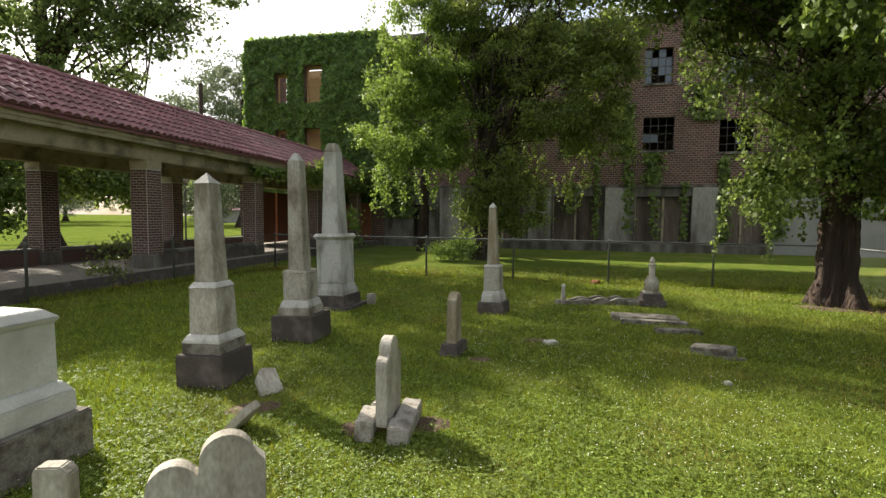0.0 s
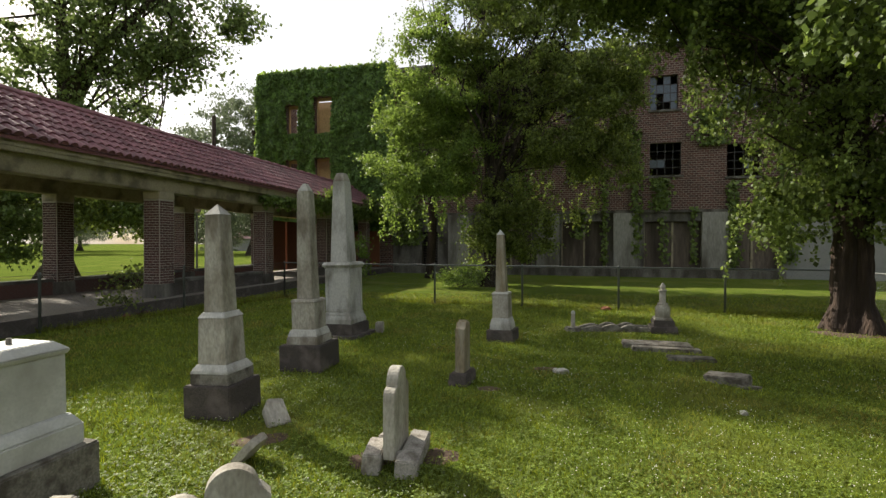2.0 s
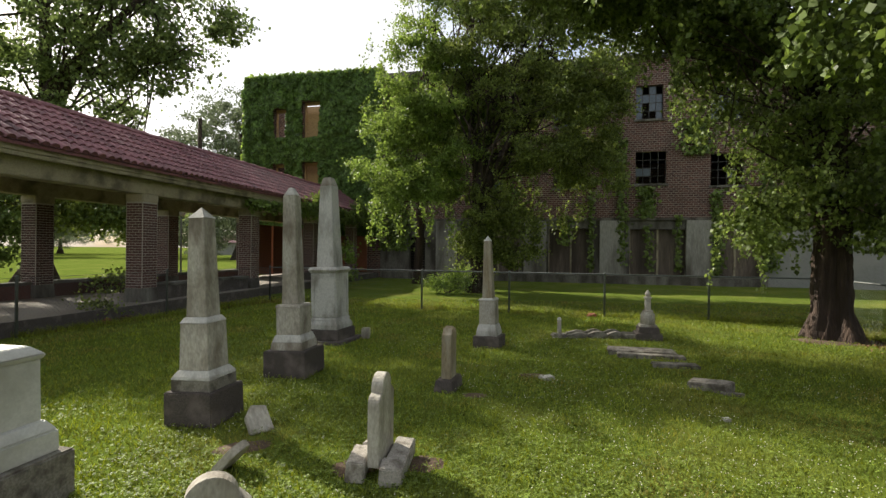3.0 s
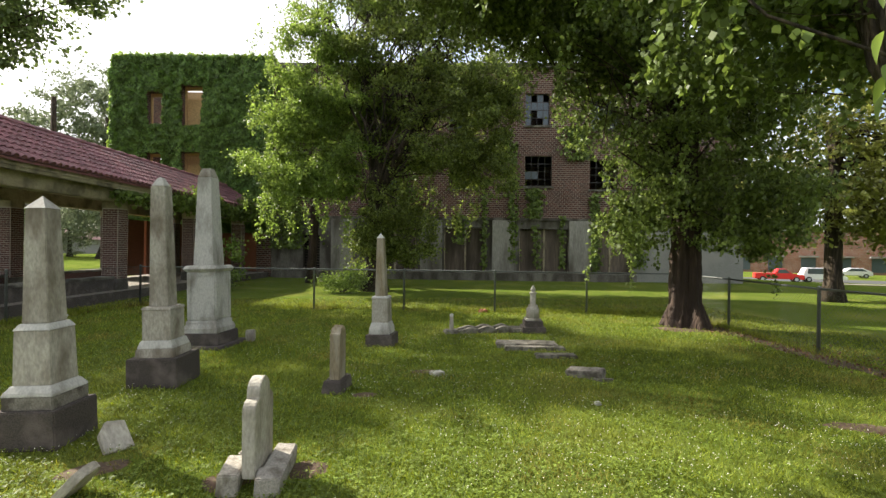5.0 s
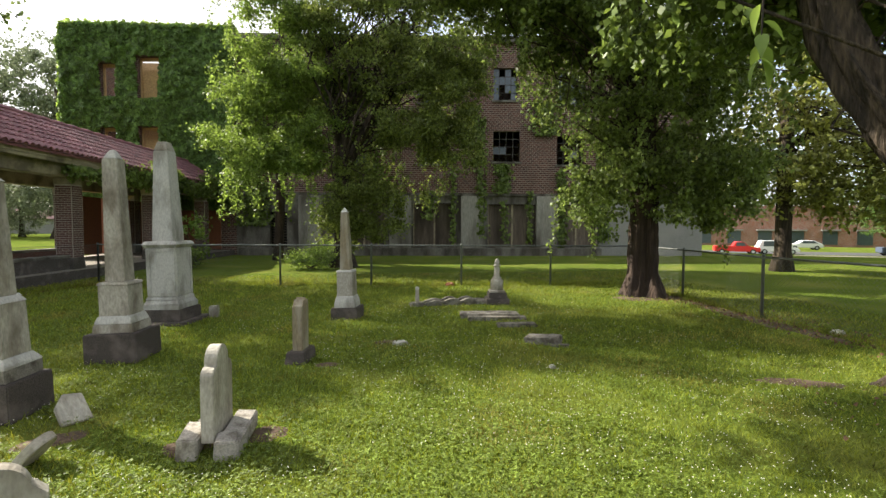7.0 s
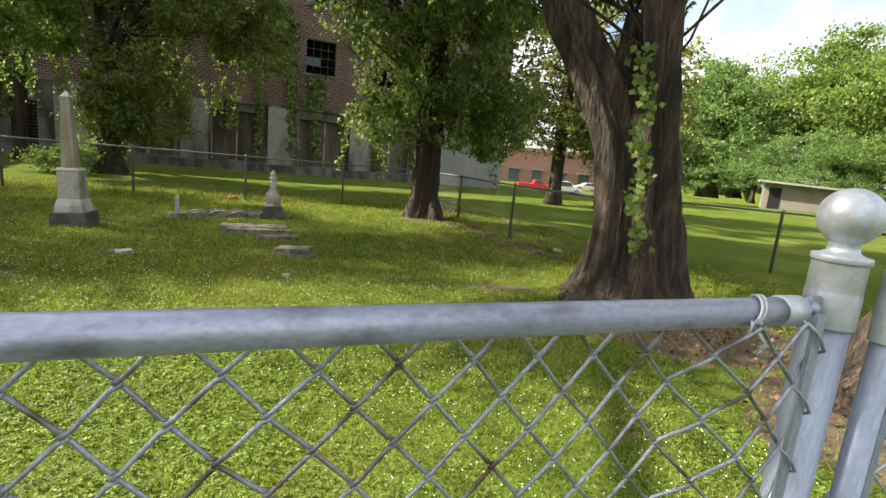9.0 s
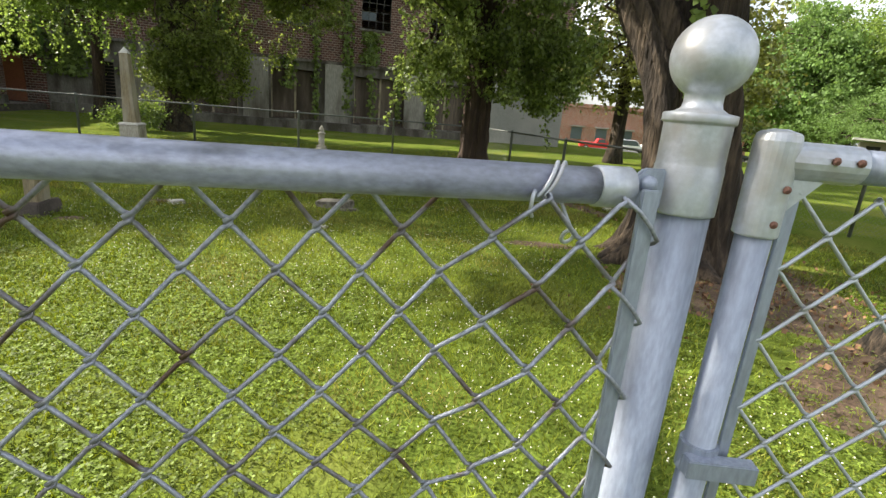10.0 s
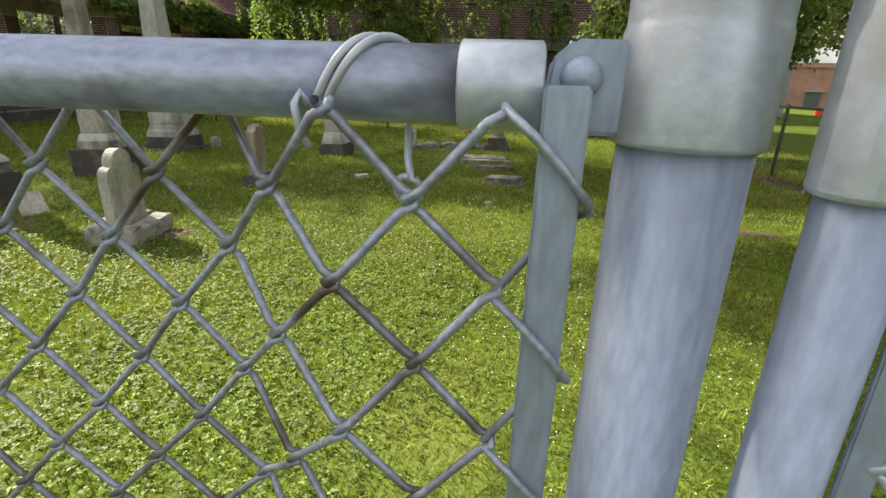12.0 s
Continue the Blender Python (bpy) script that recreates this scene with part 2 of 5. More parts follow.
# ---- mesh tools ----
class Mesh:
    """Vertices and faces gathered for one part."""

    def __init__(self):
        self.v, self.f = [], []

    def add(self, verts, faces):
        n = len(self.v)
        self.v += [tuple(p) for p in verts]
        self.f += [tuple(i + n for i in q) for q in faces]
        return self

    def frustum(self, c, lower, upper, z0, z1, m=None):
        """A four-sided block about c = (x, y), lower and upper = (width, depth)."""
        pts = [(c[0] + sx * s[0] / 2, c[1] + sy * s[1] / 2, z) for s, z in ((lower, z0), (upper, z1)) for sx, sy in ((-1, -1), (1, -1), (1, 1), (-1, 1))]
        if m is not None:
            pts = [m @ Vector(p) for p in pts]
        return self.add(pts, [(3, 2, 1, 0), (4, 5, 6, 7), (0, 1, 5, 4), (1, 2, 6, 5), (2, 3, 7, 6), (3, 0, 4, 7)])

    def box(self, c, size, m=None):
        return self.frustum(c[:2], size[:2], size[:2], c[2] - size[2] / 2, c[2] + size[2] / 2, m)

    def tube(self, pts, radii, n=10, wob=0.0, caps=True):
        pts = [Vector(p) for p in pts]
        if isinstance(radii, (int, float)):
            radii = [radii] * len(pts)
        ring, up = [], None
        for i, p in enumerate(pts):
            d = (pts[min(i + 1, len(pts) - 1)] - pts[max(i - 1, 0)]).normalized()
            if up is None:
                up = Vector((1, 0, 0)) if abs(d.x) < 0.8 else Vector((0, 1, 0))
            a = (up - d * up.dot(d)).normalized()
            b = d.cross(a)
            up = a
            for k in range(n):
                w = 2 * math.pi * k / n
                r = radii[i] * (1 + (wob * (noise.noise(Vector((k * 1.7, i * 0.35, p.x))) if wob else 0)))
                ring.append(p + (a * math.cos(w) + b * math.sin(w)) * r)
        faces = [(i * n + k, i * n + (k + 1) % n, (i + 1) * n + (k + 1) % n, (i + 1) * n + k) for i in range(len(pts) - 1) for k in range(n)]
        if caps:
            faces += [tuple(reversed(range(n))), tuple(range((len(pts) - 1) * n, len(pts) * n))]
        return self.add(ring, faces)

    def lathe(self, profile, c=(0, 0), n=20):
        """profile: rows of (radius, z) from below."""
        ring = [(c[0] + max(r, 0.0003) * math.cos(2 * math.pi * k / n), c[1] + max(r, 0.0003) * math.sin(2 * math.pi * k / n), z) for r, z in profile for k in range(n)]
        faces = [(i * n + k, i * n + (k + 1) % n, (i + 1) * n + (k + 1) % n, (i + 1) * n + k) for i in range(len(profile) - 1) for k in range(n)]
        faces += [tuple(reversed(range(n))), tuple(range((len(profile) - 1) * n, len(profile) * n))]
        return self.add(ring, faces)

    def slab(self, outline, y0, y1, m=None):
        """An upright plate: outline of (x, z), from y0 to y1."""
        n = len(outline)
        pts = [(x, y, z) for y in (y0, y1) for x, z in outline]
        if m is not None:
            pts = [m @ Vector(p) for p in pts]
        return self.add(pts, [tuple(range(n)), tuple(reversed(range(n, 2 * n)))] + [(i, i + n, (i + 1) % n + n, (i + 1) % n) for i in range(n)])


def data_from(name, mb, material, bevel=0.0, smooth=False, rough=0.0):
    me = bpy.data.meshes.new(name)
    me.from_pydata(mb.v, [], mb.f)
    if bevel or rough:
        bm = bmesh.new()
        bm.from_mesh(me)
        if rough:
            bmesh.ops.subdivide_edges(bm, edges=bm.edges[:], cuts=3, use_grid_fill=True)
            for v in bm.verts:
                v.co += noise.noise_vector(v.co * 6.0) * rough
        if bevel:
            bmesh.ops.bevel(bm, geom=[e for e in bm.edges if e.is_manifold and e.calc_face_angle(0) > 0.5], offset=bevel, segments=2, affect="EDGES", clamp_overlap=True)
        bmesh.ops.recalc_face_normals(bm, faces=bm.faces)
        bm.to_mesh(me)
        bm.free()
    else:
        bm = bmesh.new()
        bm.from_mesh(me)
        bmesh.ops.recalc_face_normals(bm, faces=bm.faces)
        bm.to_mesh(me)
        bm.free()
    me.materials.append(material)
    if smooth:
        me.polygons.foreach_set("use_smooth", [True] * len(me.polygons))
    return me


def part(name, mb, material, parent=None, label="", bevel=0.0, smooth=False, rough=0.0):
    ob = new(name, data_from(name, mb, material, bevel, smooth, rough))
    ob.parent = parent
    return tagged(ob, label)


def thing(name, m, label, category, group=""):
    ob = new(name)
    ob.matrix_world = m
    ob.empty_display_size = 0.2
    return tagged(ob, label, category, group)


def setting(name, mb, material, label, **kw):
    return tagged(part(name, mb, material, None, label, **kw), kind="structure", category=name.split("_")[0])


rng = np.random.default_rng(7)


def quads(name, pts, material, parent=None):
    """pts: (n, 4, 3) corners of loose four-sided leaves, as one mesh."""
    n = len(pts)
    me = bpy.data.meshes.new(name)
    me.vertices.add(n * 4)
    me.vertices.foreach_set("co", np.ascontiguousarray(pts, np.float32).ravel())
    me.loops.add(n * 4)
    me.loops.foreach_set("vertex_index", np.arange(n * 4, dtype=np.int32))
    me.polygons.add(n)
    me.polygons.foreach_set("loop_start", np.arange(0, n * 4, 4, dtype=np.int32))
    me.update(calc_edges=True)
    me.materials.append(material)
    ob = new(name, me)
    ob.parent = parent
    return ob


def leaf_quads(centres, size, droop=0.5, face=None, aspect=0.5):
    """Pointed leaves at the centres; they hang by droop, or lie along a wall whose normal is face."""
    n = len(centres)
    d = rng.normal(size=(n, 3))
    if face is not None:
        d = d * 0.55
        d[:, 2] -= 1.1
    else:
        d[:, 2] -= droop * 1.6
    d /= np.linalg.norm(d, axis=1, keepdims=True) + 1e-9
    nr = rng.normal(size=(n, 3))
    if face is not None:
        nr = np.array(face) * 1.6 + nr * 0.55 + np.array((0, 0, 0.6))
    else:
        nr[:, 2] += 0.7
    side = np.cross(d, nr)
    side /= np.linalg.norm(side, axis=1, keepdims=True) + 1e-9
    nn = np.cross(side, d)
    s = size * rng.uniform(0.6, 1.3, (n, 1))
    base, tip = centres - d * s * 0.5, centres + d * s * 0.5
    mid = centres - d * s * 0.08 + nn * s * 0.10
    return np.stack([base, mid + side * s * aspect, tip, mid - side * s * aspect], 1)


def clumps(blobs, per, spread, density=1.0):
    """Leaf centres: blobs are ellipsoids (x, y, z, rx, ry, rz, clumps); the clumps sit mostly towards the outside."""
    out = []
    for x, y, z, rx, ry, rz, k in blobs:
        k = int(k * density)
        u = rng.normal(size=(k, 3))
        u /= np.linalg.norm(u, axis=1, keepdims=True)
        r = rng.uniform(0.25, 1.0, (k, 1)) ** 0.55
        c = np.array((x, y, z)) + u * r * np.array((rx, ry, rz))
        sc = rng.uniform(0.5, 1.4, (k, 1, 1))
        pts = c[:, None] + rng.normal(size=(k, per, 3)) * spread * sc * np.array((1.15, 1.15, 0.6))
        out.append(pts.reshape(-1, 3))
    return np.concatenate(out)


def scatter(envelopes, r0, r1, per):
    """Many small leaf masses at random within larger ellipsoids (x, y, z, rx, ry, rz, number)."""
    out = []
    for x, y, z, rx, ry, rz, n in envelopes:
        for _ in range(n):
            u = rng.normal(size=3)
            u *= rng.uniform(0.35, 1.0) ** 0.5 / np.linalg.norm(u)
            r = rng.uniform(r0, r1)
            out.append((x + u[0] * rx, y + u[1] * ry, z + u[2] * rz, r * rng.uniform(.8, 1.5), r, r * rng.uniform(.5, .9), max(3, int(per * r * r))))
    return out


def strands(blobs, count, length):
    """Leaf centres along thin hanging shoots below the leaf masses (x, y, z, rx, ry, rz)."""
    out = []
    for _ in range(count):
        x, y, z, rx, ry, rz = blobs[rng.integers(len(blobs))]
        a, r = rng.uniform(0, 6.28), rng.uniform(0.55, 1.0)
        top = np.array((x + math.cos(a) * rx * r, y + math.sin(a) * ry * r, z + rng.uniform(-1, 1) * rz))
        L = length * rng.uniform(0.35, 1.0)
        k = int(L * 46)
        f_ = rng.random((k, 1))
        drift = np.array((rng.normal(0, .18), rng.normal(0, .18), -1.0))
        out.append(top + drift * f_ * L + rng.normal(size=(k, 3)) * (.10 - .05 * f_))
    return np.concatenate(out)


def limb_path(a, b, sag=0.0, n=7, wob=0.15):
    a, b = Vector(a), Vector(b)
    L = (b - a).length
    return [a.lerp(b, i / (n - 1)) + Vector((rng.normal() * wob * (0 < i < n - 1) * L * 0.12, rng.normal() * wob * (0 < i < n - 1) * L * 0.12, sag * math.sin(math.pi * i / (n - 1)) * L)) for i in range(n)]


def ridged(mb, pts, radii, lobes, n=64, rings=44):
    """A trunk with long stringy ridges: the line through pts, smoothed, with lobes towards the roots."""
    P, R = np.array([tuple(p) for p in pts]), np.array(radii)
    d = np.r_[0, np.cumsum(np.linalg.norm(np.diff(P, axis=0), axis=1))]
    u = np.linspace(0, 1, rings) ** 1.15 * d[-1]
    C = np.stack([np.interp(u, d, P[:, k]) for k in range(3)], 1)
    for _ in range(2):
        C[1:-1] = (C[:-2] + 2 * C[1:-1] + C[2:]) / 4
    rr = np.interp(u, d, R)
    T = np.gradient(C, axis=0)
    T /= np.linalg.norm(T, axis=1, keepdims=True)
    verts = []
    for i in range(rings):
        a = np.cross(T[i], (0.0, 1.0, 0.0))
        a /= np.linalg.norm(a)
        b = np.cross(T[i], a)
        for k in range(n):
            w = 2 * math.pi * k / n + 0.12 * u[i]
            c, q = math.cos(w), math.sin(w)
            big_ = noise.noise(Vector((c * 1.4, q * 1.4, u[i] * 0.35 + P[0][0])))
            mid = noise.noise(Vector((c * 4.5, q * 4.5, u[i] * 0.5 + P[0][1])))
            thin = abs(noise.noise(Vector((c * 10, q * 10, u[i] * 0.9))))
            r = rr[i] * (1 + lobes * big_ + 0.42 * lobes * mid + 0.30 * thin - 0.08)
            verts.append(tuple(C[i] + (a * math.cos(w) + b * math.sin(w)) * r))
    faces = [(i * n + k, i * n + (k + 1) % n, (i + 1) * n + (k + 1) % n, (i + 1) * n + k) for i in range(rings - 1) for k in range(n)]
    mb.add(verts, faces + [tuple(reversed(range(n))), tuple(range((rings - 1) * n, rings * n))])


def twigs(mb, root, blobs, count, r0, n=6):
    """Thin branches that run from points of the root line out to the leaf masses."""
    for _ in range(count):
        x, y, z, rx, ry, rz, k = blobs[rng.integers(len(blobs))]
        u = rng.normal(size=3)
        u /= np.linalg.norm(u)
        end = (x + u[0] * rx * 0.85, y + u[1] * ry * 0.85, z + u[2] * rz * 0.85)
        st = root[rng.integers(len(root))]
        mb.tube(limb_path(st, end, 0.08, 7, 0.5), [r0 * (1 - 0.88 * i / 6) for i in range(7)], n)


# the frame in which the land beyond the graveyard is laid out
FAR = Matrix.Translation((0.336, -0.071, 0)) @ Matrix.Rotation(radians(3.3), 4, "Z")
STREET = Matrix.Translation((0.336, -0.071, 0)) @ Matrix.Rotation(radians(1.7), 4, "Z")
EAST = Matrix.Translation((0.336, -0.071, 0)) @ Matrix.Rotation(radians(-0.6), 4, "Z")


# ---- ground ----
WALL_A = radians(-8.1)
WALL_O = Vector((10.31, 28.96, -0.25))


def on_wall(u, v=0.0, z=0.0):
    """A place by the building's front: u along it, v behind it."""
    return WALL_O + Vector((math.cos(WALL_A) * u - math.sin(WALL_A) * v, math.sin(WALL_A) * u + math.cos(WALL_A) * v, z))


def rise(x, y):
    """Height of the lawn."""
    return 0.035 * noise.noise(Vector((x * 0.35, y * 0.35, 3.1))) + 0.012 * noise.noise(Vector((x * 1.7, y * 1.7, 8.2)))


mb = Mesh()
xs = [-900, -300, -120, -60, -35, -22] + [-15 + 0.5 * i for i in range(71)] + [23, 26, 29, 32, 35, 38, 41, 44, 47, 60, 120, 300, 900]
ys = [-900, -200, -60, -20, -8] + [-4 + 0.5 * i for i in range(64)] + [30, 33, 36, 39, 45, 70, 120, 300, 900]
def fall(x, y):
    """The land drops towards the street."""
    a, b = min(max((x - 24) / 22, 0), 1), min(max((y - 22) / 15, 0), 1)
    return -1.7 * a * a * (3 - 2 * a) * b * b * (3 - 2 * b)


mb.v = [(x, y, fall(x, y) + rise(x, y) if -15 <= x <= 20 and -4 <= y <= 27.5 else fall(x, y)) for y in ys for x in xs]
nx = len(xs)
mb.f = [(j * nx + i, j * nx + i + 1, (j + 1) * nx + i + 1, (j + 1) * nx + i) for j in range(len(ys) - 1) for i in range(nx - 1)]
ground = setting("ground", mb, M_SOIL, "mown green lawn with clover and bare earth patches", smooth=True)

# bare earth and root soil by the big trees and the side fence
def patch(name, cx, cy, rx, ry, material, label, rot=0.0, lift=0.012):
    m = Mesh()
    k = 28
    ring = [(0, 0)] + [(rr * math.cos(2 * math.pi * i / k), rr * math.sin(2 * math.pi * i / k)) for rr in (0.5, 1.0) for i in range(k)]
    c, s = math.cos(radians(rot)), math.sin(radians(rot))
    for i, (a, b) in enumerate(ring):
        w = 1 + 0.35 * noise.noise(Vector((a * 2.3 + cx, b * 2.3 + cy, 1.0)))
        a, b = a * rx * w, b * ry * w
        x, y = cx + a * c - b * s, cy + a * s + b * c
        m.v.append((x, y, rise(x, y) + (lift if i <= k else -0.01)))
    m.f = [(0, 1 + i, 1 + (i + 1) % k) for i in range(k)] + [(1 + i, 1 + k + i, 1 + k + (i + 1) % k, 1 + (i + 1) % k) for i in range(k)]
    return setting(name, m, material, label, smooth=True)


M_EARTH = mat("bare_earth", (0.085, 0.055, 0.036), 0.95, 0.45, 2.0, 30, 0.8, second=(0.115, 0.082, 0.052), patch=0.55)
BARE = [(6.9, 2.9, 2.0, 1.5, 10), (8.1, 8.2, 0.4, 2.9, -6), (6.0, 0.9, 1.3, 1.0, 0), (7.8, 11.1, 1.3, 0.6, 0), (-0.86, 4.14, 0.24, 0.22, 0), (-2.0, 4.45, 0.34, 0.2, 20), (-0.28, 4.25, 0.22, 0.2, 0), (0.1, 6.3, 0.22, 0.15, 0), (0.95, 7.4, 0.3, 0.14, 0), (5.5, 4.7, 0.55, 0.2, -25)]
for cx, cy, rx, ry, rot in BARE:
    patch("earth_patch", cx, cy, rx, ry, M_EARTH, "bare brown earth with litter in the lawn", rot)

# ---- road, far lots ----
mb = Mesh()
mb.frustum((0, 0), (60, 9), (60, 9), 0.0, 0.02)
road = setting("road", mb, M_ASPHALT, "grey asphalt street beyond the lawn")
road.matrix_world = STREET @ pose(66, 52, -1.70, 0, 0, -30)
mb = Mesh()
mb.frustum((0, 0), (60, 1.6), (60, 1.6), 0.0, 0.05)
walkway = setting("pavement", mb, M_PAVE, "pale concrete pavement beside the street")
walkway.matrix_world = STREET @ pose(63, 45, -1.70, 0, 0, -30)

# ---- ruined brick building ----
BW = Matrix.Translation(WALL_O) @ Matrix.Rotation(WALL_A, 4, "Z")
building = thing("brick_building", BW, "abandoned three-storey red brick building overgrown with ivy", "building")


def wall_with_holes(x0, x1, z0, z1, holes, y=0.0, thick=0.4):
    """A wall along x whose openings (x0, x1, z0, z1) go through it."""
    m = Mesh()
    gx = sorted({x0, x1, *(h[0] for h in holes), *(h[1] for h in holes)})
    gz = sorted({z0, z1, *(h[2] for h in holes), *(h[3] for h in holes)})
    gx, gz = [g for g in gx if x0 <= g <= x1], [g for g in gz if z0 <= g <= z1]
    def solid(i, k):
        if not (0 <= i < len(gx) - 1 and 0 <= k < len(gz) - 1):
            return False
        return not any(h[0] <= gx[i] and gx[i + 1] <= h[1] and h[2] <= gz[k] and gz[k + 1] <= h[3] for h in holes)

    nz = len(gz)
    m.v = [(x, yy, z) for yy in (y, y + thick) for x in gx for z in gz]
    at = lambda i, k, e: e * len(gx) * nz + i * nz + k  # noqa: E731
    for i in range(len(gx) - 1):
        for k in range(nz - 1):
            if not solid(i, k):
                continue
            m.f += [(at(i, k, 0), at(i + 1, k, 0), at(i + 1, k + 1, 0), at(i, k + 1, 0)), (at(i, k + 1, 1), at(i + 1, k + 1, 1), at(i + 1, k, 1), at(i, k, 1))]
            for di, dk, p, q in ((-1, 0, (i, k), (i, k + 1)), (1, 0, (i + 1, k + 1), (i + 1, k)), (0, -1, (i + 1, k), (i, k)), (0, 1, (i, k + 1), (i + 1, k + 1))):
                if not solid(i + di, k + dk):
                    m.f.append((at(*p, 0), at(*q, 0), at(*q, 1), at(*p, 1)))
    return m


UP = [(-1.66, 0.0, 6.02, 7.88), (-1.66, -0.2, 9.75, 11.7), (2.3, 4.0, 5.85, 7.65), (2.3, 4.0, 9.55, 11.5), (-6.3, -4.5, 5.85, 7.65), (-6.3, -4.5, 9.55, 11.5), (-10.6, -8.8, 5.85, 7.65), (-10.6, -8.8, 9.55, 11.5), (6.6, 8.4, 5.85, 7.65), (6.6, 8.4, 9.55, 11.5)]
LOW = [(-6.55, -3.95, 0.75, 3.45), (-1.95, 1.1, 0.75, 3.4), (2.25, 4.9, 0.75, 3.4), (-10.9, -8.3, 0.75, 3.45), (-15.3, -14.25, 0.2, 2.9)]
UP = [h for h in UP if h[1] < 11.0]
part("brick_wall", wall_with_holes(-17.3, 11.5, 3.9, 13.2, UP), M_BRICK, building, "weathered red brick upper wall")
part("concrete_storey", wall_with_holes(-17.3, 4.95, 0.0, 3.9, LOW, -0.06, 0.5), M_CONC, building, "stained grey concrete ground storey")
mb = Mesh().box((8.25, 0.15, 1.95), (6.5, 0.5, 3.9))
part("painted_wall", mb, M_WHITEWALL, building, "white painted end of the ground storey")
mb = Mesh().box((-2.9, -0.03, 3.98), (28.8, 0.3, 0.16))
part("string_course", mb, M_CONC, building, bevel=0.02)
mb = Mesh().box((-2.9, 0.1, 13.35), (29.0, 0.7, 0.3))
part("parapet", mb, M_CONC, building, bevel=0.03)
for u in (-3.0, -7.4, 1.65, -12.9):
    mb = Mesh().box((u + 0.05, -0.12, 1.95), (1.35, 0.2, 3.9))
    part("pier", mb, M_PIER, building, "pale stained concrete pier", bevel=0.03)
mb = Mesh().box((-6.0, -0.35, 0.35), (22.0, 0.5, 0.7))
part("base_course", mb, M_CONC, building, bevel=0.04)
mb = Mesh().box((-2.9, 8.0, 6.5), (28.4, 0.3, 13.0))
part("back_wall", mb, M_BRICK, building)
# slabs coloured near black to paint the gloom behind the windows
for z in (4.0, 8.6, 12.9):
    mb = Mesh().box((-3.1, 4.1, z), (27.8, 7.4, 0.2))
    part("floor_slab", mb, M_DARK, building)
mb = Mesh().box((11.3, 4.2, 6.5), (0.35, 7.8, 13.0))
part("end_wall", mb, M_BRICK, building)


def sash(x0, x1, z0, z1, cols, rows, broken):
    w = part("window", Mesh().box(((x0 + x1) / 2, 0.06, z0 - 0.06), (x1 - x0 + 0.2, 0.3, 0.12)), M_CONC, building, "broken multi-pane steel window")
    fr = Mesh()
    for i in range(cols + 1):
        x = x0 + (x1 - x0) * i / cols
        fr.box((x, 0.2, (z0 + z1) / 2), (0.06 if i in (0, cols) else 0.035, 0.06, z1 - z0))
    for j in range(rows + 1):
        z = z0 + (z1 - z0) * j / rows
        fr.box(((x0 + x1) / 2, 0.2, z), (x1 - x0, 0.055, 0.06 if j in (0, rows) else 0.035))
    part("frame", fr, M_STEEL, w)
    for i in range(cols):
        for j in range(rows):
            if rng.random() < broken:
                continue
            cx, cz = x0 + (x1 - x0) * (i + 0.5) / cols, z0 + (z1 - z0) * (j + 0.5) / rows
            part("pane", Mesh().box((cx, 0.2, cz), ((x1 - x0) / cols - 0.04, 0.008, (z1 - z0) / rows - 0.04)), M_GLASS, w)


for k, (a, b, c, d) in enumerate(UP):
    sash(a, b, c, d, 4, 4, 0.86 if k % 2 == 0 else 0.3)


def boarded(x0, x1, z0, z1):
    w = part("window", Mesh().box(((x0 + x1) / 2, 0.05, z0 - 0.05), (x1 - x0 + 0.1, 0.4, 0.14)), M_CONC, building, "boarded ground-storey window")
    k = 2
    for i in range(k):
        a, b = x0 + (x1 - x0) * i / k, x0 + (x1 - x0) * (i + 1) / k
        part("panel", Mesh().box(((a + b) / 2, 0.2, (z0 + z1) / 2), (b - a - 0.14, 0.05, z1 - z0 - 0.1)), M_PANEL, w)
    for i in range(k + 1):
        x = x0 + (x1 - x0) * i / k
        part("mullion", Mesh().box((x, 0.16, (z0 + z1) / 2), (0.1, 0.12, z1 - z0)), M_CREAM, w)


for h in LOW[:4]:
    boarded(*h)
# louvred opening by the colonnade; its near-black backing paints the shade between slats
lv = part("louvre", Mesh().box((-14.78, 0.3, 1.55), (1.05, 0.06, 2.7)), M_DARK, building, "slatted louvre with painted shade behind it")
for i in range(16):
    part("slat", Mesh().box((-14.78, 0.12, 0.4 + i * 0.165), (1.03, 0.14, 0.035), Matrix.Rotation(0, 4, "X")), M_PANEL, lv)

# ---- ivy-grown wing ----
wing = thing("ivy_wing", BW, "roofless building wing covered in dark green ivy", "building")
IVW = [(-23.0, -21.55, 9.4, 12.1), (-23.0, -21.55, 5.6, 7.95), (-25.2, -24.05, 9.5, 11.7), (-25.2, -24.05, 5.8, 7.9)]
part("wall", wall_with_holes(-27.2, -17.3, 0, 13.6, IVW, 0.0, 0.5), M_BRICK, wing)
part("end_wall", Mesh().box((-27.0, 2.2, 6.8), (0.4, 3.4, 13.6)), M_BRICK, wing)
# the sun gets no hold on this face; its glow is in the colour
part("inner_wall", wall_with_holes(-26.8, -17.3, 0, 13.0, [(-26.75, -25.7, 10.3, 12.0), (-26.6, -25.7, 6.4, 7.8)], 4.0, 0.3), M_OCHRE, wing, "bare ochre plaster inside")
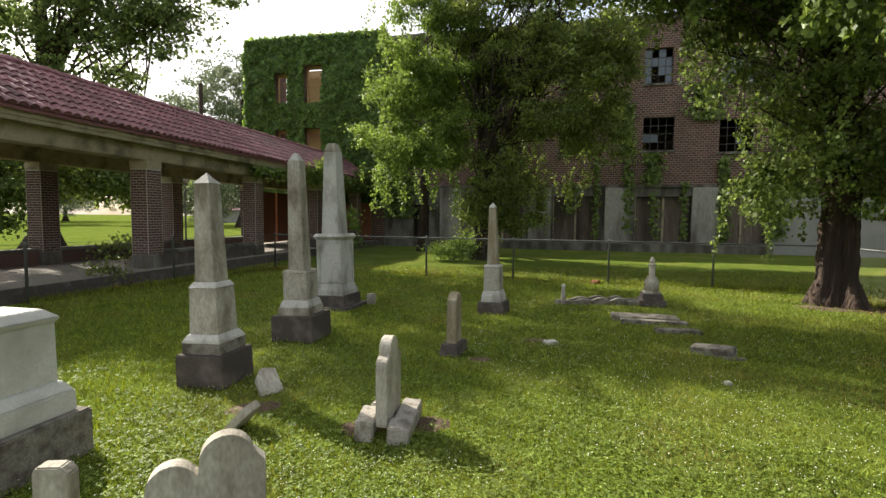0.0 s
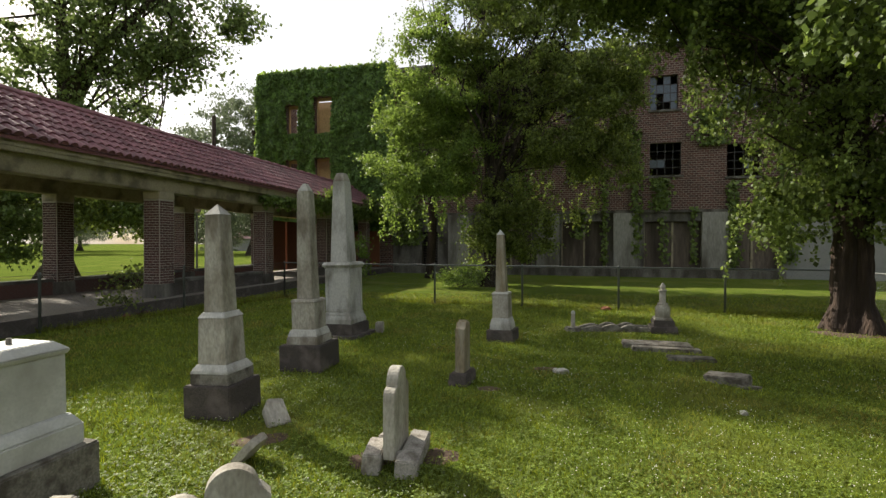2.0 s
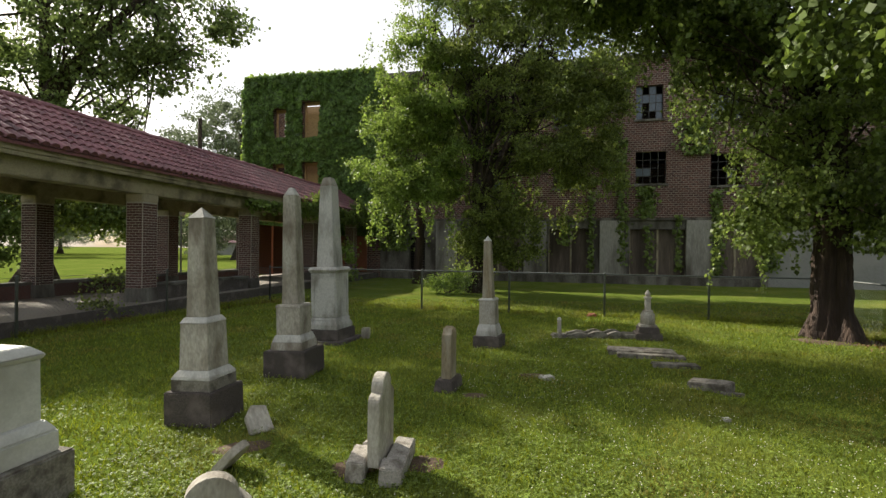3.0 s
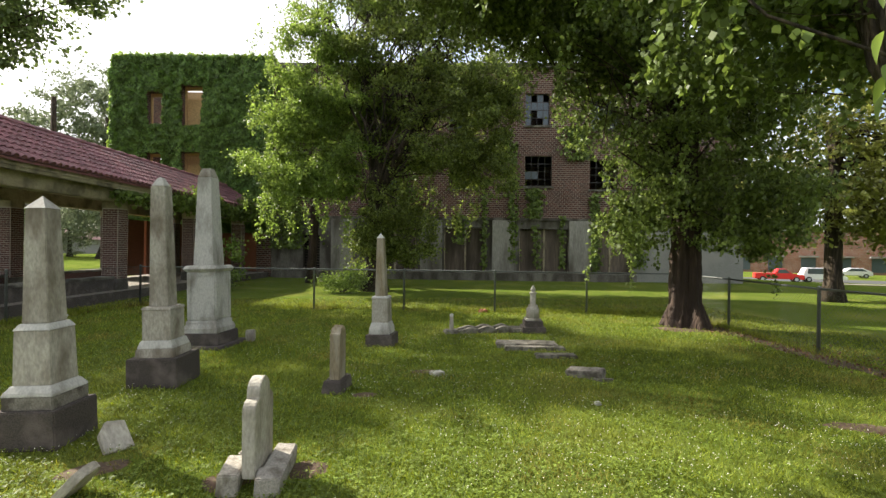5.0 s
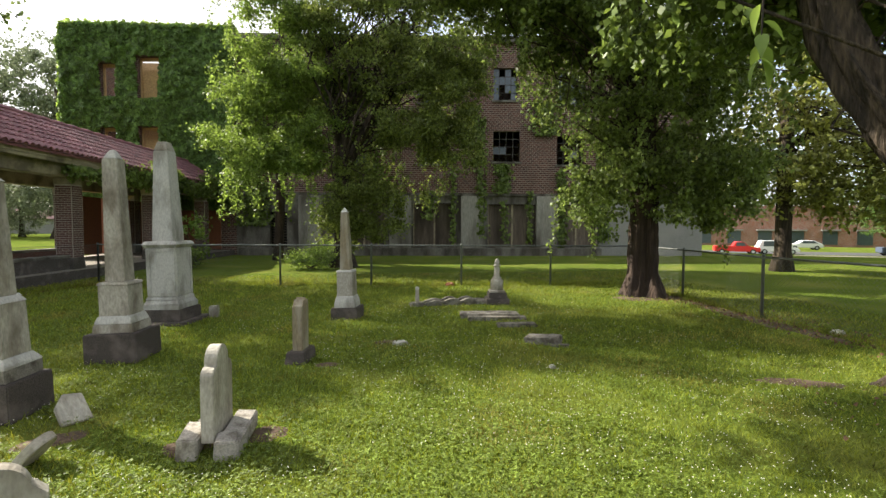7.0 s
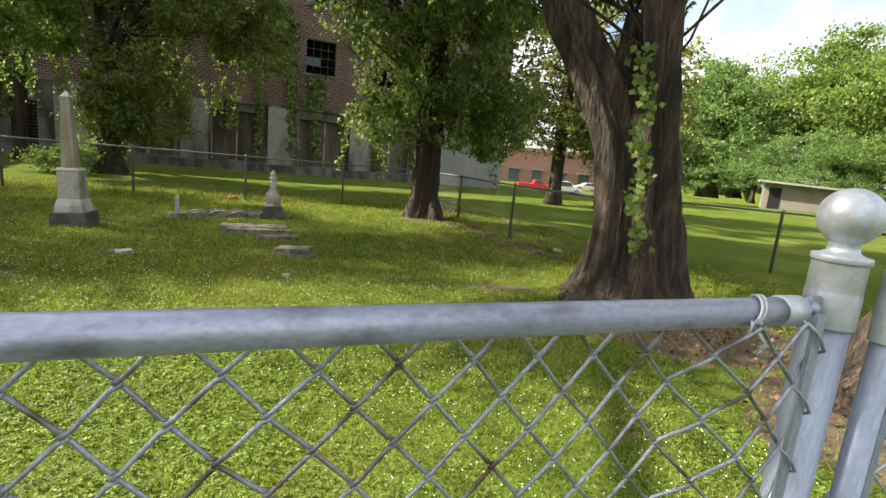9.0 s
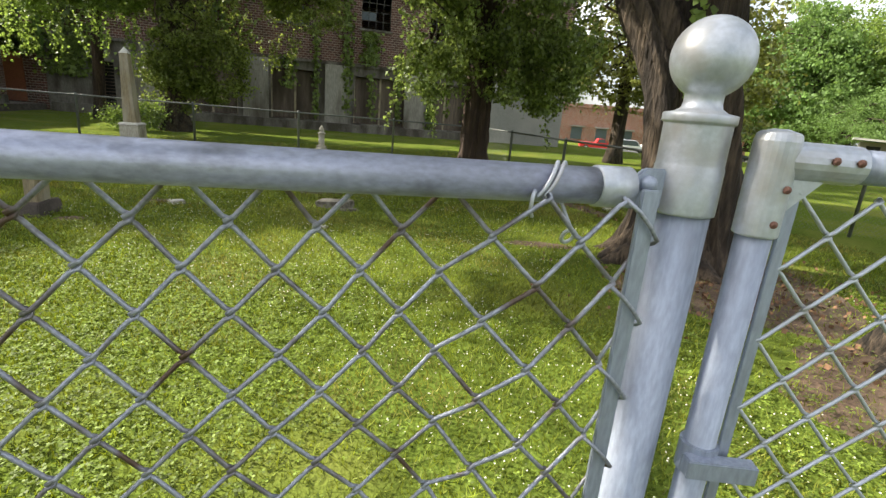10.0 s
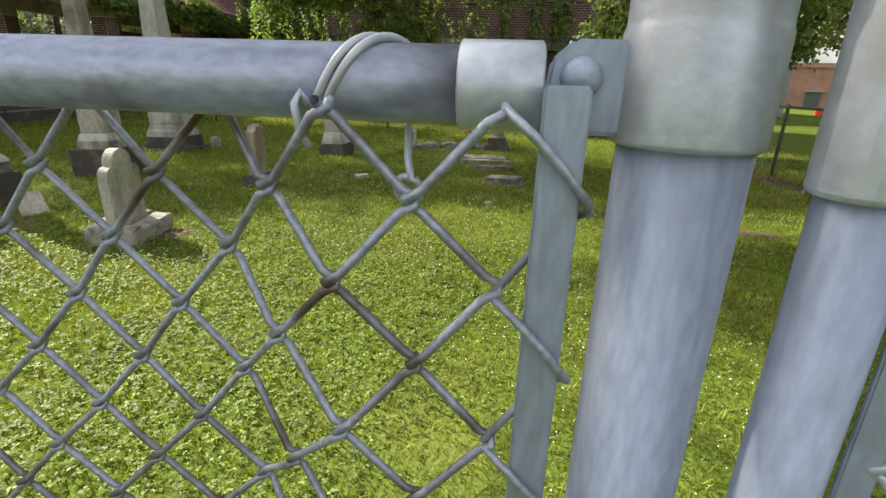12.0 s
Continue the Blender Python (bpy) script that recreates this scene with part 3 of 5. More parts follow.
for a, b, c, d in IVW:
    part("window_frame", Mesh().box(((a + b) / 2, 0.3, d - 0.1), (b - a, 0.12, 0.2)).box(((a + b) / 2, 0.3, c + 0.05), (b - a, 0.12, 0.1)).box((a + 0.06, 0.3, (c + d) / 2), (0.1, 0.12, d - c)).box((b - 0.06, 0.3, (c + d) / 2), (0.1, 0.12, d - c)), M_OCHRE, wing, "weathered wooden window frame")
    if a > -24:
        part("board", Mesh().box(((a + b) / 2, 0.42, (c + d) / 2 - .35), (b - a, 0.04, d - c - .7)), M_OCHRE, wing, "ochre board in the opening")


def wall_leaves(x0, x1, z0, z1, n, depth, holes, inv=False, size=0.2):
    p = np.stack([rng.uniform(x0, x1, n), np.zeros(n), rng.uniform(z0, z1, n)], 1)
    lump = np.array([noise.noise(Vector((a * 0.9, 2.0, c * 0.9))) + 0.6 * noise.noise(Vector((a * 2.6, 5.0, c * 2.6))) for a, _, c in p])
    p[:, 1] = -rng.uniform(0.02, 0.16, n) - depth * (0.5 + 0.5 * lump).clip(0, 1)
    keep = np.ones(n, bool)
    for a, b, c, d in holes:
        keep &= ~((p[:, 0] > a + 0.08) & (p[:, 0] < b - 0.05) & (p[:, 2] > c + 0.1) & (p[:, 2] < d))
    return p[keep]


pts = wall_leaves(-27.4, -17.2, 3.0, 13.85, 44000, 0.5, IVW)
iv = quads("ivy", leaf_quads(pts, 0.245, face=(0, -1, 0), aspect=0.48), M_IVY, wing)
tagged(iv, "dense dark green ivy leaves")
n = 5000
side_p = np.stack([-27.2 - rng.uniform(0.05, 0.45, n), rng.uniform(-0.2, 3.9, n), rng.uniform(3, 13.9, n)], 1)
top_p = np.stack([rng.uniform(-27.3, -17.2, 4200), rng.uniform(-0.35, 0.6, 4200), 13.6 + np.abs(rng.normal(0.1, 0.16, 4200))], 1)
# lighter leaf colour than the main ivy, painting sun on its edges
iv2 = quads("ivy_edge", np.concatenate([leaf_quads(side_p, 0.24, face=(-1, 0, 0)), leaf_quads(top_p, 0.22, 0.0)]), M_LEAFY, wing)
tagged(iv2, "ivy along the top and end of the wall, sunlight painted in by lighter leaves")

# ivy trails on the brick building
tr = []
for u, z0, z1, w, k in ((-2.4, 1.2, 8.5, 0.35, 500), (-1.1, 4.0, 5.8, 0.5, 420), (-0.9, 1.0, 3.6, 0.3, 90), (0.6, 1.0, 4.2, 0.2, 130), (2.6, 0.6, 5.6, 0.35, 480), (-4.1, 0.8, 6.0, 0.2, 200), (-5.6, 2.4, 4.2, 0.4, 120), (1.5, 7.6, 9.6, 0.9, 450), (-3.0, 7.5, 9.5, 0.6, 400), (5.2, 1.0, 7.5, 0.5, 700), (-9.0, 4, 9, 1.4, 900), (-16.2, 2.0, 12.5, 1.2, 3200), (-13.5, 6.0, 13.0, 2.2, 2800)):
    tr.append(np.stack([u + rng.normal(0, w * 0.5, k), -rng.uniform(0.08, 0.32, k), rng.uniform(z0, z1, k)], 1))
ivt = quads("ivy_trail", leaf_quads(np.concatenate(tr), 0.2, face=(0, -1, 0), aspect=0.48), M_LEAF, building)
tagged(ivt, "green creeper trailing over the brick")

# ---- covered walkway with tiled roof ----
COL_A = radians(-6.0)
CW = Matrix.Translation((-9.68, 12.92, 0)) @ Matrix.Rotation(COL_A, 4, "Z")
gallery = thing("covered_walkway", CW, "open brick-columned walkway with a red clay tile roof", "walkway")
S0, S1 = -15.0, 19.0
part("platform", Mesh().box((-1.83, (S0 + S1) / 2, 0.12), (5.0, S1 - S0, 0.36)), M_PAVE, gallery, "worn concrete floor slab", bevel=0.03)
part("foundation", Mesh().box((0.72, (S0 + S1) / 2, 0.13), (.05, S1 - S0, .36)), M_GRANITE, gallery, "dark stained foundation edge", bevel=0.01)
for x in (0.0, -3.67):
    part("beam", Mesh().box((x, (S0 + S1) / 2, 3.60), (0.5, S1 - S0, 0.5)), M_CREAM, gallery, "cream painted beam", bevel=0.02)
part("ceiling", Mesh().box((-1.83, (S0 + S1) / 2, 3.87), (4.75, S1 - S0, 0.06)), M_CREAM, gallery)
for x in (0.50, -4.17):
    part("fascia", Mesh().box((x, (S0 + S1) / 2, 3.95), (0.06, S1 - S0, 0.2)), M_CREAM, gallery, "peeling cream fascia board", bevel=0.01)
    part("gutter_board", Mesh().box((x - 0.03 * (1 if x > 0 else -1), (S0 + S1) / 2, 3.79), (0.1, S1 - S0, 0.1)), M_CREAM, gallery, bevel=0.01)
RZ0, RZ1, RX0, RXR = 4.07, 5.56, 0.62, -1.83
slope = math.hypot(RX0 - RXR, RZ1 - RZ0)
deck = Mesh()
for sgn in (1, -1):
    deck.add([(RXR + sgn * (RX0 - RXR), S0, RZ0 - 0.04), (RXR + sgn * (RX0 - RXR), S1, RZ0 - 0.04), (RXR, S1, RZ1 - 0.04), (RXR, S0, RZ1 - 0.04), (RXR + sgn * (RX0 - RXR), S0, RZ0 - 0.12), (RXR + sgn * (RX0 - RXR), S1, RZ0 - 0.12), (RXR, S1, RZ1 - 0.12), (RXR, S0, RZ1 - 0.12)], [(0, 1, 2, 3), (4, 7, 6, 5), (0, 4, 5, 1), (2, 6, 7, 3), (1, 5, 6, 2), (0, 3, 7, 4)])
roof = part("roof", deck, M_TILE, gallery, "red clay barrel tile roof")
rid = Mesh().tube([(RXR, S0 + 0.4 * i, RZ1 + 0.03 + 0.025 * (i % 2)) for i in range(int((S1 - S0) / 0.4) + 1)], 0.11, 8)
part("ridge", rid, M_TILE, roof, smooth=False)


BRICKS = {}


def brick_data(length, height):
    """One brick's mesh, shared by all of its length."""
    if length not in BRICKS:
        BRICKS[length] = data_from("brick", Mesh().box((0, 0, 0), (length, .05, height)), M_BRICKPC, bevel=.003)
    return BRICKS[length]


def brick_column(parent, x, y, z0, z1, w=0.52, loose=False):
    """A square pier of separate bricks round a mortar core, with its base block and cap."""
    core = part("column", Mesh().box((x, y, (z0 + z1) / 2), (w + 0.020, w + 0.020, z1 - z0)), M_MORTAR, parent, "dark red brick column with pale joints")
    bm_ = Mesh()
    h, k = 0.075, int((z1 - z0) / 0.075)
    for j in range(k):
        z = z0 + (j + 0.5) * h
        for q in range(4):
            m = Matrix.Translation((x, y, 0)) @ Matrix.Rotation(q * math.pi / 2, 4, "Z")
            cuts = [-w / 2, -w / 2 + w * 0.38, -w / 2 + w * 0.76, w / 2] if j % 2 else [-w / 2, -w / 2 + w * 0.2, -w / 2 + w * 0.58, w / 2]
            for a, b in zip(cuts, cuts[1:]):
                if loose and q in (0, 1):
                    o = new("brick", brick_data(round(b - a - 0.014, 3), h - 0.014))
                    o.parent = core
                    o.matrix_basis = m @ Matrix.Translation(((a + b) / 2, -w / 2 + 0.01 + rng.normal(0, .0015), z))
                else:
                    bm_.box(((a + b) / 2, -w / 2 + 0.01, z), (b - a - 0.014, 0.05, h - 0.014), m)
    tagged(part("brickwork", bm_, M_BRICKPC, core), kind="stuff")
    part("base_block", Mesh().frustum((x, y), (w + 0.1, w + 0.1), (w + 0.06, w + 0.06), 0.28, z0), M_CONC, core, "concrete base", bevel=0.02)
    part("cap_block", Mesh().box((x, y, z1 + 0.11), (w + 0.06, w + 0.06, 0.24)), M_CREAM, core, "cream cap", bevel=0.02)


for k in range(-3, 4):
    for x in (0.0, -3.67):
        brick_column(gallery, x, 0.22 + 5.22 * k, 0.69, 3.13, loose=x == 0.0 and k in (0, 1))
for x, a, b in ((0.0, 0.52, 5.14), (-3.67, 0.52, 5.14), (-3.67, -4.7, -0.1), (-3.67, -9.9, -5.3), (-3.67, 5.74, 10.36), (0.0, 10.96, 15.58)):
    part("low_wall", Mesh().box((x, (a + b) / 2, 0.45), (0.34, b - a, 0.5)), M_BRICKPC if x < 0 else M_GRANITE, gallery, "low dark wall", bevel=0.01)
    part("coping", Mesh().box((x, (a + b) / 2, 0.74), (0.44, b - a, 0.09)), M_CONC, gallery, bevel=0.015)
for a, b in ((10.96, 13.1), (13.3, 15.58), (16.2, 18.9)):
    part("infill", Mesh().box((-3.67, (a + b) / 2, 1.75), (0.12, b - a, 2.7)), M_BOARD, gallery, "rust-brown boarded bay")
part("infill", Mesh().box((-1.83, 18.7, 1.75), (3.6, 0.12, 2.8)), M_BOARD, gallery, "rust-brown boarded bay")
n = 5200
p = np.stack([0.55 + rng.uniform(-0.3, 0.3, n), rng.uniform(7.5, 18.5, n), np.zeros(n)], 1)
p[:, 2] = 3.95 + rng.normal(0, 0.16, n) - 0.2 * (p[:, 0] - 0.55) + 0.25 * np.sin(p[:, 1] * 1.3)
n2 = 2500
p2 = np.stack([0.5 + rng.uniform(-0.2, 0.35, n2), rng.uniform(4.5, 18.8, n2), 3.7 - np.abs(rng.normal(0, 0.22, n2))], 1)
tagged(quads("eave_creeper", leaf_quads(np.concatenate([p, p2]), 0.15, face=(1, 0, 0.4)), M_LEAF, gallery), "green creeper hanging over the eave")

# ---- trees ----
def tree(name, m, label, trunk_paths, blobs, per, spread, leaf, leafmat, bark, twig_n=40, twig_r=0.05, droop=0.6, extra=None, aspect=0.42):
    t = thing(name, m, label, "tree")
    tb = Mesh()
    root = []
    for pts, radii, w in trunk_paths:
        if w >= 0.4:
            ridged(tb, pts, radii, w)
        else:
            tb.tube(pts, radii, 26, w)
        root += [Vector(q) for q in pts[-(len(pts) // 3 + 1):]]
    part("trunk", tb, bark, t, smooth=True)
    lb = Mesh()
    twigs(lb, root, blobs, twig_n, twig_r)
    tagged(part("branchwork", lb, bark, t, smooth=True), kind="stuff")
    c = clumps(blobs, per, spread)
    if extra is not None:
        c = np.concatenate([c, extra])
    tagged(quads("crown", leaf_quads(c, leaf, droop, aspect=aspect), leafmat, t), "many small hanging leaves")
    return t


def flare(x, y, h, r, lean=(0, 0), n=9, foot=1.9):
    """A trunk line from the ground with a flared foot."""
    pts, rad = [], []
    for i in range(n):
        f_ = i / (n - 1)
        pts.append((x + lean[0] * f_, y + lean[1] * f_, -0.05 + h * f_))
        rad.append(r * (1 + (foot - 1) * math.exp(-f_ * h / 0.28)) * (1 - 0.25 * f_))
    return pts, rad, 0.25


I4 = Matrix.Identity(4)
# ivy-grown tree behind the far fence, and a lighter one beside it
tree("ivy_clad_tree", FAR, "tall tree with an ivy-covered trunk behind the fence", [flare(0.75, 21.6, 6.5, 0.36), ([(0.75, 21.6, 4), (2.2, 21.2, 7), (3.4, 21, 11)], [0.2, 0.15, 0.06], 0.2), ([(0.75, 21.6, 4.5), (0.2, 22, 9), (0.4, 22, 13)], [0.22, 0.16, 0.06], 0.2)],
     scatter([(3.2, 21.3, 7.2, 2.8, 2.2, 3.0, 26), (1.0, 21.8, 9.5, 2.6, 2.2, 3.6, 24), (4.6, 21.6, 9.8, 2.4, 2.2, 2.8, 20), (2.6, 21.6, 13.0, 3.6, 2.2, 2.0, 22), (0.8, 21.4, 2.8, 0.8, 0.8, 2.0, 12), (1.8, 20.9, 2.4, 1.2, 0.6, 1.4, 9), (2.4, 21.8, 16.2, 4.4, 2.4, 2.2, 30), (6.0, 21.8, 13.6, 2.2, 2.0, 2.2, 14), (5.5, 21.4, 6.1, 1.4, 1.2, 2.0, 17), (5.8, 21.6, 9.6, 1.4, 1.2, 1.6, 10)], 0.40, 0.95, 14), 125, 0.21, 0.108, M_LEAFD, M_BARK, 100, 0.05, extra=strands([(3.0, 21.2, 4.6, 2.4, 1.8, 1.2), (1.2, 20.9, 3.4, 1.2, 0.8, 1.2)], 90, 1.4))
tree("light_leaved_tree", FAR, "light green broad tree before the ruined wall", [flare(-2.4, 26.4, 6.5, 0.24, (0.3, -0.8), foot=1.3), ([(-2.1, 25.7, 6), (-1.5, 23, 9), (-1.4, 22, 12)], [0.2, 0.14, 0.05], 0.2)],
     scatter([(-1.7, 21.9, 6.6, 2.2, 2.0, 2.8, 26), (-1.9, 21.8, 9.8, 2.0, 2.0, 3.0, 22), (-0.2, 21.6, 8.0, 2.2, 1.8, 3.5, 22), (-0.9, 21.8, 13.0, 1.8, 1.8, 1.8, 12), (-2.8, 21.4, 5.2, 1.5, 1.4, 1.6, 14), (-0.6, 21.8, 15.5, 2.2, 1.8, 1.8, 14)], 0.40, 0.9, 14), 120, 0.20, 0.105, M_LEAFY, M_BARKRED, 60, 0.035, extra=strands([(-2.0, 21.6, 4.6, 2.6, 2.0, 1.6), (-2.6, 21.6, 9.0, 1.8, 1.6, 2.4)], 120, 1.5))
# tree inside the side fence
tr1 = scatter([(8.6, 12.1, 5.4, 2.0, 1.8, 2.4, 15), (9.8, 11.5, 5.0, 1.7, 1.6, 3.0, 17), (7.3, 12.2, 6.2, 1.8, 1.7, 2.2, 13), (8.6, 12.0, 9.0, 3.6, 3.2, 2.2, 26), (5.4, 12.6, 8.8, 2.6, 1.8, 1.5, 18), (6.6, 12.2, 10.6, 3.2, 2.4, 1.6, 18), (10.8, 11.2, 8.4, 2.0, 2.0, 2.4, 18), (2.8, 13.0, 10.2, 1.8, 1.6, 1.2, 8), (9.5, 11.3, 2.9, 1.0, 0.8, 0.9, 8), (7.7, 12.3, 3.0, 0.8, 0.8, 1.0, 7), (4.8, 12.3, 7.9, 2.0, 1.6, 0.9, 16), (3.0, 12.7, 8.3, 1.9, 1.5, 0.9, 13), (6.4, 12.0, 7.6, 1.6, 1.5, 1.0, 12), (1.4, 13.0, 8.9, 1.6, 1.4, 0.8, 9)], 0.4, 0.95, 13)
tree("vine_hung_tree", Matrix.Translation((7.77, 11.45, 0)) @ Matrix.Rotation(radians(3.3), 4, "Z") @ Matrix.Scale(0.945, 4) @ Matrix.Translation((-8.57, -12.1, 0)), "old tree with stringy bark and hanging vine foliage", [(lambda q: (q[0], q[1], 0.4))(flare(8.57, 12.1, 5.5, 0.36, (0.0, 0.1), foot=1.55)), ([(8.57, 12.2, 4.5), (8.2, 12.3, 8), (7.6, 12.3, 11)], [0.3, 0.2, 0.08], 0.2), ([(8.57, 12.2, 4.6), (9.3, 11.9, 8), (9.9, 11.6, 11)], [0.28, 0.18, 0.08], 0.2), ([(8.3, 12.2, 6.5), (6.6, 12.3, 8.2), (4.2, 12.5, 8.7), (2.0, 12.9, 9.0)], [0.16, 0.11, 0.07, 0.03], 0.2)],
     tr1, 110, 0.20, 0.105, M_LEAFV, M_BARKRED, 110, 0.028, 0.9, extra=strands([(8.6, 12.0, 4.4, 2.6, 2.2, 1.8), (9.8, 11.4, 5.0, 1.8, 1.6, 2.0), (6.6, 12.3, 7.4, 2.2, 1.8, 1.2), (4.2, 12.6, 8.4, 2.6, 1.8, 0.8)], 260, 1.9))
# the big forked tree near the gate; its stems lean along one line across the plan
def fork(s, z, d=0.0):
    return (6.60 + .607 * s + .795 * d, 3.78 - .795 * s + .607 * d, z)


big = tree("forked_tree", I4, "big forked tree with flared roots and peeling bark", [
    ([fork(*q) for q in ((-.12, -.1), (-.11, .12), (-.10, .35), (-.09, .7), (-.10, 1.1), (-.13, 1.6), (-.22, 2.0), (-.38, 2.4), (-.72, 2.95), (-1.06, 3.5), (-1.27, 4.0), (-1.42, 4.8, .1), (-1.8, 6.0, .4), (-2.2, 7.2, .8))], [0.66, 0.48, 0.37, 0.30, 0.26, 0.25, 0.25, 0.25, 0.25, 0.25, 0.23, 0.20, 0.15, 0.1], 0.55),
    ([fork(*q) for q in ((.38, -.1, .1), (.37, .12, .1), (.36, .35, .1), (.33, .7, .1), (.28, 1.2, .1), (.22, 1.8, .1), (.13, 2.4, .05), (.07, 3.0), (.03, 3.6), (0, 4.2), (.05, 5.4), (.3, 7.2))], [0.64, 0.50, 0.42, 0.36, 0.32, 0.28, 0.24, 0.21, 0.19, 0.18, 0.15, 0.1], 0.55),
    ([fork(*q) for q in ((.12, -.1, .2), (.12, .4, .2), (.10, 1.0, .2), (.05, 1.8, .2), (-.12, 2.4, .25), (-.25, 2.9, .3), (-.3, 3.6, .4))], [0.55, 0.42, 0.36, 0.32, 0.26, 0.2, 0.08], 0.55)],
    [(5.6, 6.4, 6.6, 2.6, 2.2, 1.3, 44), (7.4, 5.0, 7.2, 2.6, 2.4, 1.6, 40), (3.4, 7.6, 7.4, 2.4, 2.2, 1.3, 36), (6.2, 7.6, 5.3, 1.8, 1.6, 0.9, 45), (8.2, 2.4, 5.8, 2.2, 2.0, 1.6, 40), (1.6, 9.2, 8.3, 2.2, 1.8, 1.0, 35), (5.0, 5.6, 5.3, 1.4, 1.2, 0.7, 26), (7.6, 5.6, 5.6, 2.0, 1.6, 1.4, 40), (9.2, 4.2, 6.4, 2.2, 2.0, 1.6, 34), (6.9, 4.6, 4.6, 1.2, 0.9, 0.7, 26)], 110, 0.22, 0.115, M_LEAF, M_BARK, 70, 0.02, 0.9, extra=strands([(5.0, 5.6, 5.3, 1.4, 1.2, 0.5), (7.6, 5.6, 5.4, 2.0, 1.6, 0.8), (6.2, 7.6, 5.2, 1.8, 1.6, 0.6), (3.4, 7.6, 7.0, 2.2, 2.0, 0.8)], 70, 1.3))
for a in range(0, 360, 36):
    w = radians(a + rng.uniform(-12, 12))
    L = rng.uniform(0.7, 1.05)
    part("root", Mesh().tube([(6.65 + math.cos(w + .25 * k) * L * k, 3.68 + math.sin(w + .25 * k) * L * k, 0.34 * (1 - k) ** 1.4 - 0.05 * k) for k in (0.25, 0.4, 0.55, 0.7, 0.85, 1.0)], [0.20, 0.16, 0.12, 0.085, 0.055, 0.025], 12, 0.5), M_BARK, big, smooth=True)
# added out of view: its boughs only block sun from near fence and lawn
tree("unseen_shading_tree", I4, "added out-of-view tree whose boughs shade the near fence and lawn", [flare(-8.6, 1.2, 6.0, 0.4), ([(-8.6, 1.2, 5.4), (-6.4, 2.6, 7.2), (-4.2, 3.6, 7.6)], [0.25, 0.16, 0.06], 0.2), ([(-8.6, 1.2, 5.6), (-6.8, 4.6, 8.0), (-3.8, 8.4, 8.4)], [0.22, 0.15, 0.05], 0.2)],
     [(-4.3, 3.5, 7.4, 1.8, 1.3, 0.9, 70), (-3.5, 8.6, 8.3, 2.2, 1.2, 0.8, 44), (-6.6, 2.4, 7.8, 1.8, 1.6, 1.2, 60), (-8.8, 1.0, 8.4, 2.4, 2.2, 1.6, 60)], 70, 0.28, 0.14, M_LEAF, M_BARK, 20, 0.04)
vine = [fork(.12 - .010 * i + .05 * math.sin(i * .9), 0.80 + 0.105 * i, -.12) for i in range(22)]
vt = thing("trunk_vine", I4, "bright green creeper climbing the forked trunk", "vine")
part("stem", Mesh().tube([(x - .10 - .12 * math.exp(-(z - .6) * 2), y - .13 - .12 * math.exp(-(z - .6) * 2), z) for x, y, z in vine], .012, 6), M_BARK, vt)
vp = np.array([(x - .16 - .12 * math.exp(-(z - .6) * 2), y - .17 - .12 * math.exp(-(z - .6) * 2), z) for x, y, z in vine])
vp = np.repeat(vp, 9, 0) + rng.normal(size=(22 * 9, 3)) * np.array((.055, .055, .06))
quads("leaves", leaf_quads(vp, .095, face=(-.7, -.7, 0.2), aspect=.45), M_LEAFY, vt)
# a long shoot that hangs down close to the path
part("shoot", Mesh().tube([(4.9, 5.3, 5.4), (3.6, 3.9, 5.3), (2.5, 2.6, 4.5), (1.95, 1.6, 3.3), (1.75, 1.31, 2.6), (1.67, 1.23, 2.27)], [.03, .022, .014, .007, .004, .002], 6), M_BARK, big, smooth=True)
def big_leaf(L, w, curl):
    """A pointed leaf along +x with a folded midrib and a drooping tip."""
    m, k = Mesh(), 7
    for i in range(k):
        f_ = i / (k - 1)
        half = w * math.sin(math.pi * f_ ** .8) * (1 - .25 * f_)
        z = -curl * f_ * f_ * L
        m.v += [(f_ * L, -half, z + half * .35), (f_ * L, 0, z), (f_ * L, half, z + half * .35)]
    m.f = [(i * 3 + j, i * 3 + 3 + j, i * 3 + 4 + j, i * 3 + 1 + j) for i in range(k - 1) for j in (0, 1)]
    return m


shoot_leaf = data_from("leaf", big_leaf(.085, .021, .35), M_LEAFY, smooth=True)
for x, y, z, rz, dip in ((1.54, 1.44, 2.42, 160, 55), (1.54, 1.44, 2.42, 300, 40), (1.55, 1.45, 2.46, 20, 35), (1.56, 1.46, 2.50, 230, 50), (1.57, 1.47, 2.54, 330, 30), (1.58, 1.49, 2.60, 100, 60), (1.60, 1.50, 2.68, 280, 40), (1.62, 1.52, 2.76, 200, 60), (1.64, 1.55, 2.84, 10, 45), (1.54, 1.43, 2.41, 350, 60), (1.68, 1.60, 2.95, 250, 50), (1.56, 1.45, 2.47, 80, 30)):
    lf = new("leaf", shoot_leaf)
    lf.parent = big
    lf.matrix_basis = pose(x + .13, y - .21, z - .15, 0, dip, rz)
tree("gate_tree", I4, "broad trunk with spreading roots by the gate", [flare(6.75, 0.75, 7.0, 0.42, (0.5, -0.3), foot=2.0)], [(7.6, 0.2, 8.2, 3.0, 2.6, 2.0, 60)], 60, 0.3, 0.14, M_LEAF, M_BARK, 16, 0.05)
